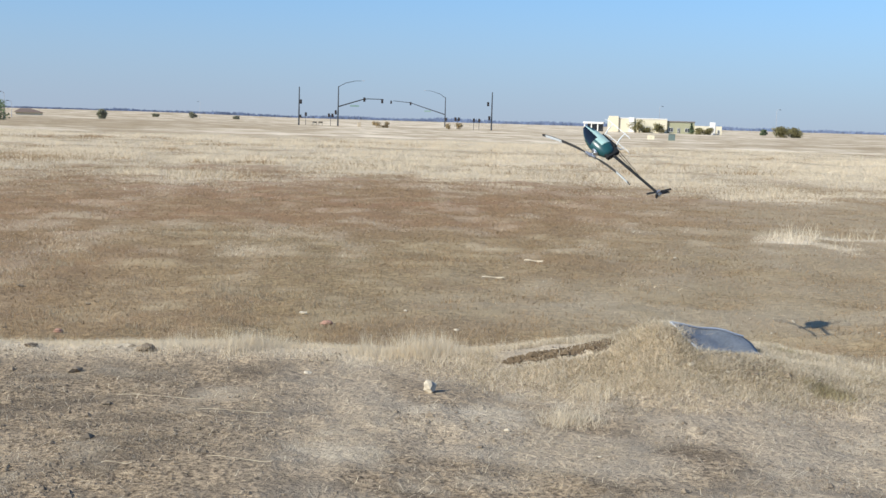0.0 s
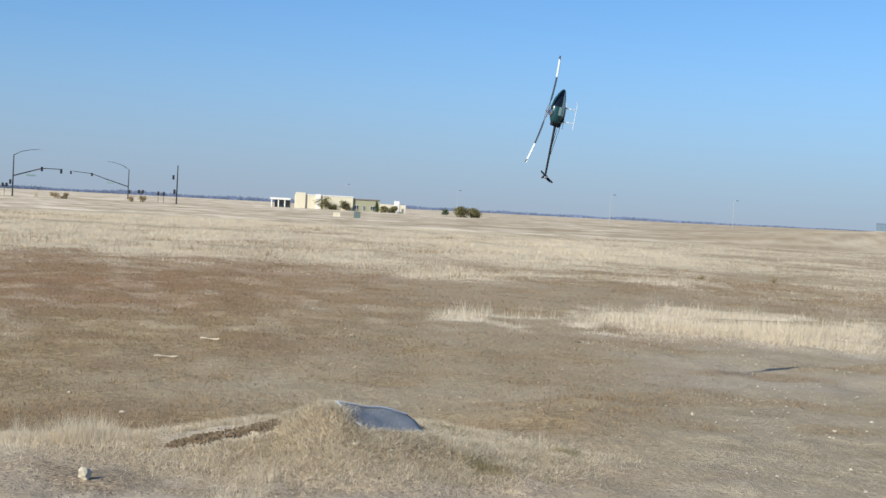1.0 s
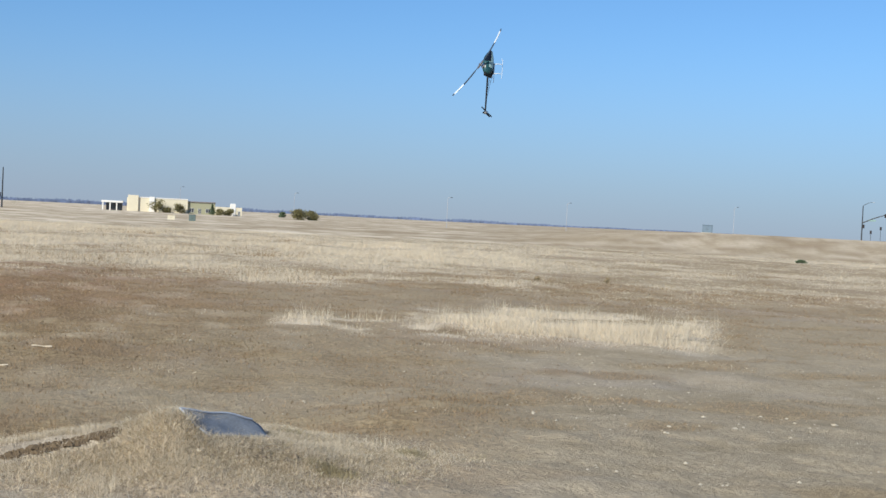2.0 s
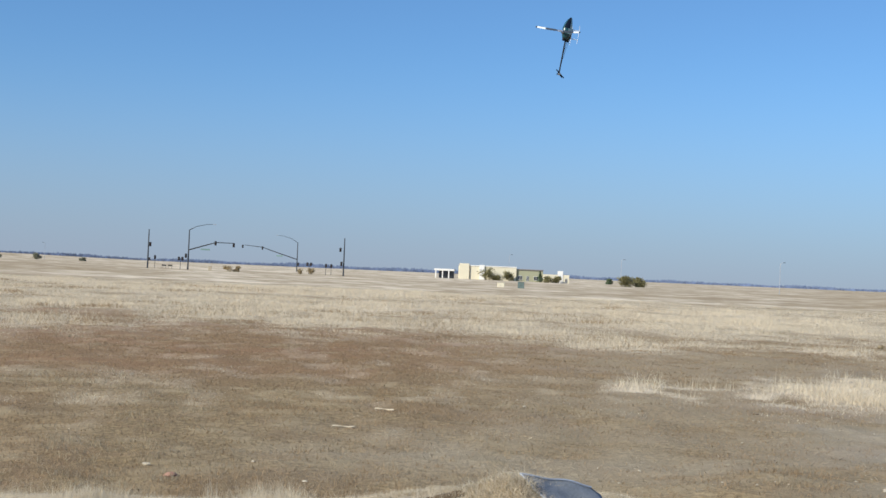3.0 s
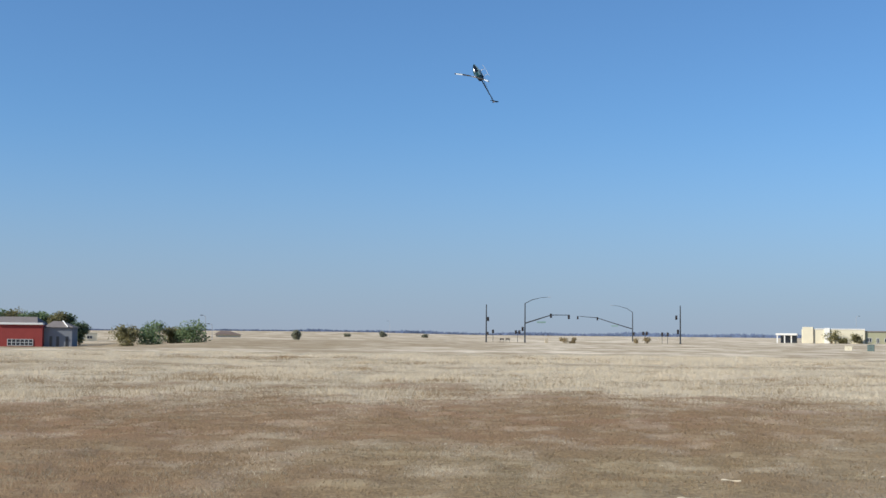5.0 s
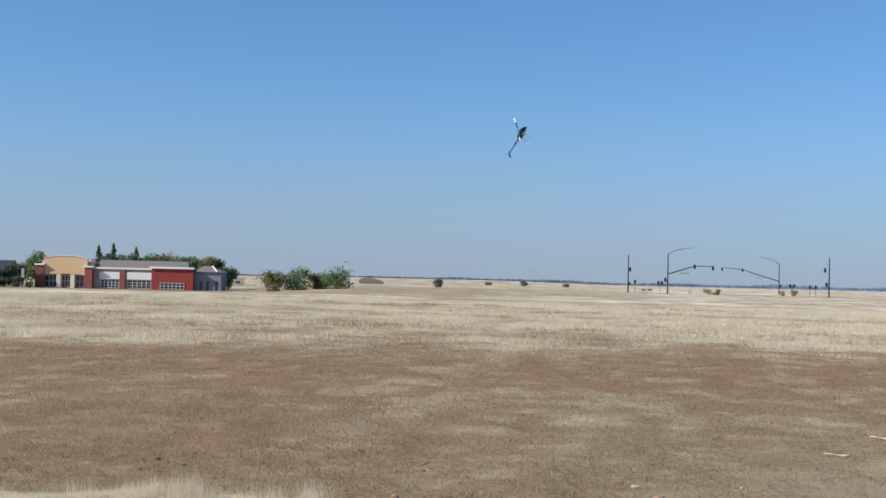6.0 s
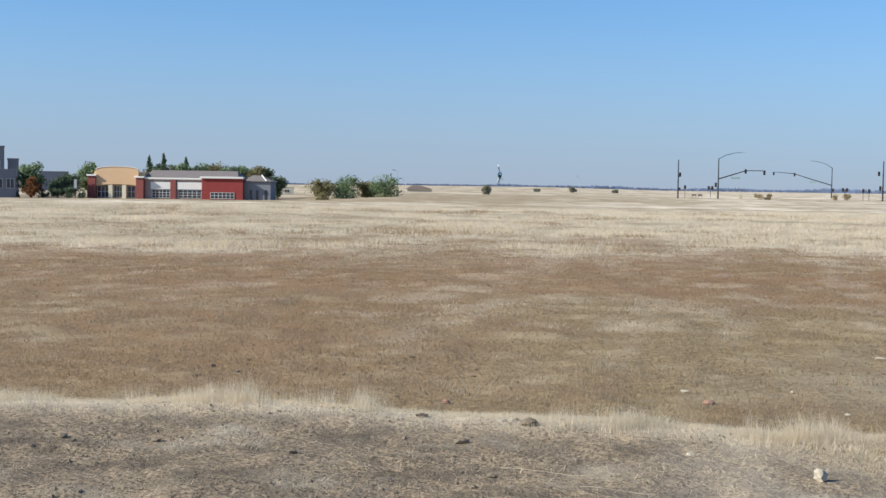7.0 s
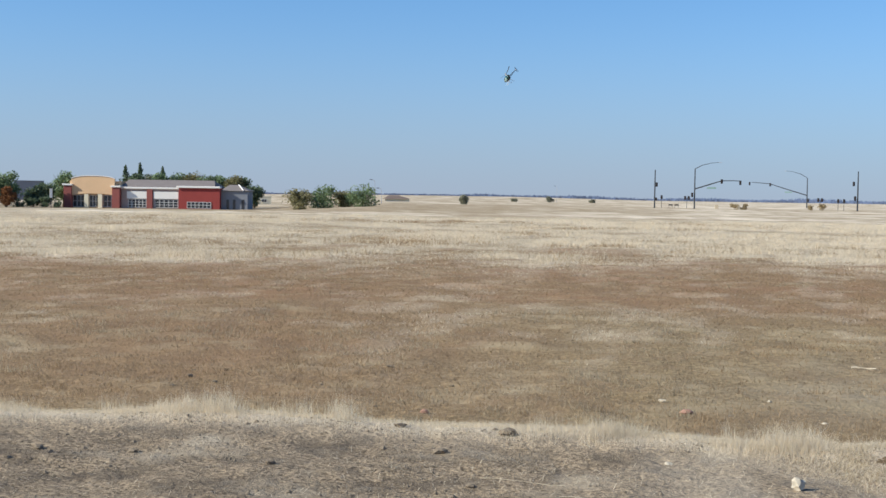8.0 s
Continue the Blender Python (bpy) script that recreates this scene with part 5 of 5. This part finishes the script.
# rusty plate on the dirt
plate = thing("steel_plate", pose(7.31, 6.61, ground_z(7.31, 6.61) + 0.012, 0, 0, 13), "rusty steel plate lying on bare dirt", "plate")
bm = fresh()
box(bm, 0, 0, 0.012, 1.15, 0.8, 0.016, 0.004)
part("sheet", bm, M["rust"], plate)
for s in (-1, 1):
    bm = fresh()
    box(bm, 0, s * 0.385, 0.026, 1.13, 0.025, 0.02, 0.004)
    part("rib", bm, M["rust"], plate, "rusty edge rib")


def build_litter():
    """Pebbles, straw and crumbs of soil, too many to count."""
    rng = np.random.default_rng(31)
    octa = np.array([(1, 0, 0), (0, 1, 0), (-1, 0, 0), (0, -1, 0), (0, 0, 1), (0, 0, -0.4)])
    tri = np.array([(0, 1, 4), (1, 2, 4), (2, 3, 4), (3, 0, 4), (1, 0, 5), (2, 1, 5), (3, 2, 5), (0, 3, 5)])

    def crumbs(name, label, mat, x, y, size, seed):
        g = np.random.default_rng(seed)
        n = len(x)
        s = size * g.lognormal(0, 0.45, n)
        shape = octa[None] * s[:, None, None] * g.uniform(0.6, 1.3, (n, 6, 3)) * np.array([1, 0.8, 0.55])
        a = g.uniform(0, 6.28, n)
        c, q = np.cos(a)[:, None], np.sin(a)[:, None]
        sx = shape[..., 0] * c - shape[..., 1] * q
        sy = shape[..., 0] * q + shape[..., 1] * c
        v = np.stack([sx + x[:, None], sy + y[:, None], shape[..., 2] + height(x, y)[:, None] + s[:, None] * 0.15], -1).reshape(-1, 3)
        f = (tri[None] + np.arange(n)[:, None, None] * 6).reshape(-1, 3)
        return tagged(from_arrays(name, v, f, mat), label, "debris", kind="stuff")

    x, y, u = scatter(4200, 8, 52, 8.5, 24, 32, 1.2)
    pale, red, dirt, near = zones(x, y)
    k = (u < dirt * 0.6) & (clouds(x / 1.1, y / 1.1, 71) > 0.53)
    crumbs("pebbles", "pale pebbles scattered on bare dirt", M["stone"], x[k], y[k], 0.011, 33)
    x, y, u = scatter(34000, -42, 24, 4.6, 10.2, 34, 1.3)
    pale, red, dirt, near = zones(x, y)
    k = (u < near) & (clouds(x / 0.45, y / 0.45, 73) > 0.5)
    crumbs("soil_crumbs", "dark crumbs of soil on the bare ground", M["clod"], x[k], y[k], 0.0065, 35)
    x, y, u = scatter(1800, -42, 40, 10.5, 26, 36, 1.2)
    k = clouds(x / 1.4, y / 1.4, 75) > 0.55
    crumbs("field_clods", "small dark clods among the stubble", M["clod"], x[k], y[k], 0.009, 37)
    g = np.random.default_rng(41)
    x, y = g.normal(1.98, 0.28, 900), g.normal(8.12, 0.13, 900)
    k = on_sheet(x, y)[1] > 1.02
    crumbs("mound_crumbs", "crumbs and small clods of soil on the mound's front", M["clod"], x[k], y[k], 0.013, 42)
    # dug earth along the foot of the mound
    q = rng.uniform(0, 1, 2000)
    x = 0.46 + q * 0.68 + rng.normal(0, 0.02, 2000)
    y = 8.4 + q * 0.14 + rng.normal(0, 0.06, 2000) * (0.4 + q)
    y -= 0.02 * q
    crumbs("dug_earth", "dark crumbly freshly dug earth beside the mound", M["dug"], x, y, 0.012, 38)
    # loose straw lying flat
    n = 20000
    x, y, u = scatter(n, -42, 50, 4.6, 11.0, 39, 1.3)
    pale, red, dirt, near = zones(x, y)
    k = u < np.clip(near * (0.2 + 1.2 * ease(0.4, 0.65, clouds(x / 0.8, y / 0.8, 77))) + 0.35 * pale, 0, 1)
    x, y = x[k], y[k]
    n = len(x)
    a, lo, w = rng.uniform(0, 6.28, n), rng.lognormal(-3.95, 0.5, n), rng.uniform(0.0005, 0.0014, n)
    dx, dy = np.cos(a) * lo, np.sin(a) * lo
    px, py = -np.sin(a) * w, np.cos(a) * w
    z0, z1 = height(x - dx, y - dy) + 0.012, height(x + dx, y + dy) + rng.uniform(0.006, 0.04, n)
    v = np.stack([np.stack([x - dx - px, y - dy - py, z0], 1), np.stack([x - dx + px, y - dy + py, z0], 1), np.stack([x + dx + px, y + dy + py, z1], 1), np.stack([x + dx - px, y + dy - py, z1], 1)], 1).reshape(-1, 3)
    ob = from_arrays("loose_straw", v, np.arange(4 * n).reshape(-1, 4), M["straw"])
    tagged(ob, "loose pale straw lying on the soil", "straw", kind="stuff")


build_litter()


# ---------------------------------------------------------------- flight
FLIGHT = [
    (0, 1.33, 10.80, 1.47, -124.4, -31.3, 133.9),
    (0.1, 1.12, 10.88, 1.58, -111.7, -37.2, 137.3),
    (0.2, 0.92, 10.95, 1.71, -114.5, -43.1, 137.5),
    (0.3, 1.20, 11.15, 2.01, -119.1, -55.2, 149.5),
    (0.4, 1.40, 11.35, 2.29, -109.0, -63.1, 136.6),
    (0.5, 1.38, 11.53, 2.43, -112.9, -67.7, 140.0),
    (0.6, 1.55, 11.85, 2.55, -140.1, -74.9, 161.5),
    (0.7, 2.01, 12.14, 2.69, -114.4, -77.5, 133.2),
    (0.8, 2.71, 12.30, 2.79, -120.8, -84.5, 137.9),
    (0.9, 3.69, 12.74, 2.85, -44.4, -87.5, 65.4),
    (1, 4.57, 13.15, 2.77, -0.8, -79.5, 22.1),
    (1.1, 5.57, 13.67, 2.56, 15.6, -74.4, 7.4),
    (1.2, 6.61, 14.12, 2.31, -0.4, -58.9, 26.5),
    (1.3, 7.47, 14.48, 1.98, 1.7, -48.9, 23.9),
    (1.4, 7.82, 14.78, 1.90, 0.7, -45.9, 24.6),
    (1.5, 8.28, 15.04, 2.00, 0.7, -47.3, 22.4),
    (1.6, 8.28, 15.35, 2.31, -1.5, -47.0, 21.1),
    (1.7, 8.30, 15.66, 2.63, -11.4, -46.7, 29.4),
    (1.8, 7.83, 15.93, 3.04, -18.8, -55.5, 34.9),
    (1.9, 7.33, 16.20, 3.45, -36.3, -64.2, 52.9),
    (2, 6.95, 16.38, 3.82, -49.6, -67.5, 64.8),
    (2.1, 6.11, 16.57, 4.19, -86.9, -76.2, 103.3),
    (2.2, 5.27, 16.71, 4.40, -136.6, -74.2, 156.8),
    (3.3, 3.50, 21.87, 6.33, 1.6, -73.7, 30.7),
    (3.4, 2.96, 22.11, 6.57, -50.4, -74.9, 80.0),
    (3.5, 2.14, 22.36, 6.75, -104.0, -74.9, 130.6),
    (3.6, 1.20, 22.61, 6.81, -123.9, -69.5, 152.5),
    (3.7, 0.20, 22.86, 6.74, -153.5, -63.4, -175.5),
    (3.8, -0.46, 23.07, 6.70, -138.3, -65.0, 168.5),
    (3.9, -0.80, 23.22, 6.80, -123.6, -70.7, 154.7),
    (4, -0.99, 23.35, 6.95, -105.6, -81.1, 139.1),
    (4.2, -0.70, 24.42, 6.97, -19.3, -67.0, 59.4),
    (4.4, -0.15, 26.04, 6.90, -0.1, -53.8, 48.1),
    (4.5, -0.13, 26.83, 7.06, 3.4, -56.9, 43.7),
    (4.6, -0.62, 27.22, 7.19, -11.6, -65.0, 55.0),
    (4.8, -1.81, 27.93, 7.54, -112.3, -74.1, 150.3),
    (5, -3.43, 27.83, 7.41, -134.2, -60.2, 172.9),
    (5.1, -4.10, 27.77, 7.29, -128.1, -60.7, 167.6),
    (5.2, -4.63, 27.72, 7.22, -139.3, -68.6, -177.4),
    (6.3, -7.25, 34.01, 4.21, 12.8, -26.2, 64.7),
    (6.4, -7.68, 34.84, 3.77, 19.4, -21.3, 68.0),
    (6.5, -8.14, 35.66, 3.34, 20.2, -20.2, 73.6),
    (6.6, -8.48, 36.04, 2.98, 17.3, -14.8, 85.7),
    (6.7, -8.81, 36.42, 2.68, 7.5, -19.8, 90.6),
    (6.8, -9.20, 36.78, 2.35, -0.5, -20.7, 96.1),
    (6.9, -9.49, 37.18, 2.18, 1.9, -19.5, 97.4),
    (7, -9.69, 37.44, 2.03, -4.1, -18.1, 101.9),
    (7.1, -9.88, 37.70, 2.17, -2.4, -17.2, 103.0),
    (7.2, -10.25, 37.91, 2.12, -0.2, -6.0, 101.5),
    (7.3, -10.33, 37.90, 2.49, 2.2, 2.7, 107.2),
    (7.4, -10.38, 37.91, 2.90, 5.8, 8.6, 110.2),
    (7.5, -10.39, 37.91, 3.30, 19.4, 14.3, 115.6),
    (7.6, -10.19, 38.18, 3.77, 7.5, 8.4, 124.7),
    (7.8, -9.86, 38.67, 4.70, -6.2, 9.5, 127.9),
    (8, -9.22, 39.23, 5.43, -24.7, 16.4, 124.0),
]
ROTOR = [(0, 16), (0.1, 42), (0.2, -24), (0.3, 12), (0.4, 49), (0.5, 81), (0.6, 165), (0.7, 219), (0.8, 153), (0.9, 81), (1, 169), (1.1, 228), (1.2, 264), (1.3, 256), (1.4, 227), (1.5, 229), (1.6, 261), (1.7, 314), (1.8, 371), (1.9, 429), (2, 483), (2.1, 539), (2.2, 590), (3.3, 642), (3.4, 687), (3.5, 734), (3.6, 772), (3.7, 807), (3.8, 830), (3.9, 871), (4, 921), (4.2, 864), (4.4, 903), (4.5, 914), (4.6, 943), (4.8, 872), (5, 950), (5.1, 967), (5.2, 1002), (6.3, 926), (6.4, 977), (6.5, 1013), (6.6, 1055), (6.7, 1108), (6.8, 1135), (6.9, 1188), (7, 1267), (7.1, 1306), (7.2, 1288), (7.3, 1271), (7.4, 1240), (7.5, 1266), (7.6, 1229), (7.8, 1223), (8, 1253)]


def motions():
    walk(helicopter, [(t, pose(x, y, z, rx, ry, rz)) for t, x, y, z, rx, ry, rz in FLIGHT])
    walk(rotor, [(t, pose(0, 0, 0.16 * SIZE, 0, 0, turn)) for t, turn in ROTOR])


motions()
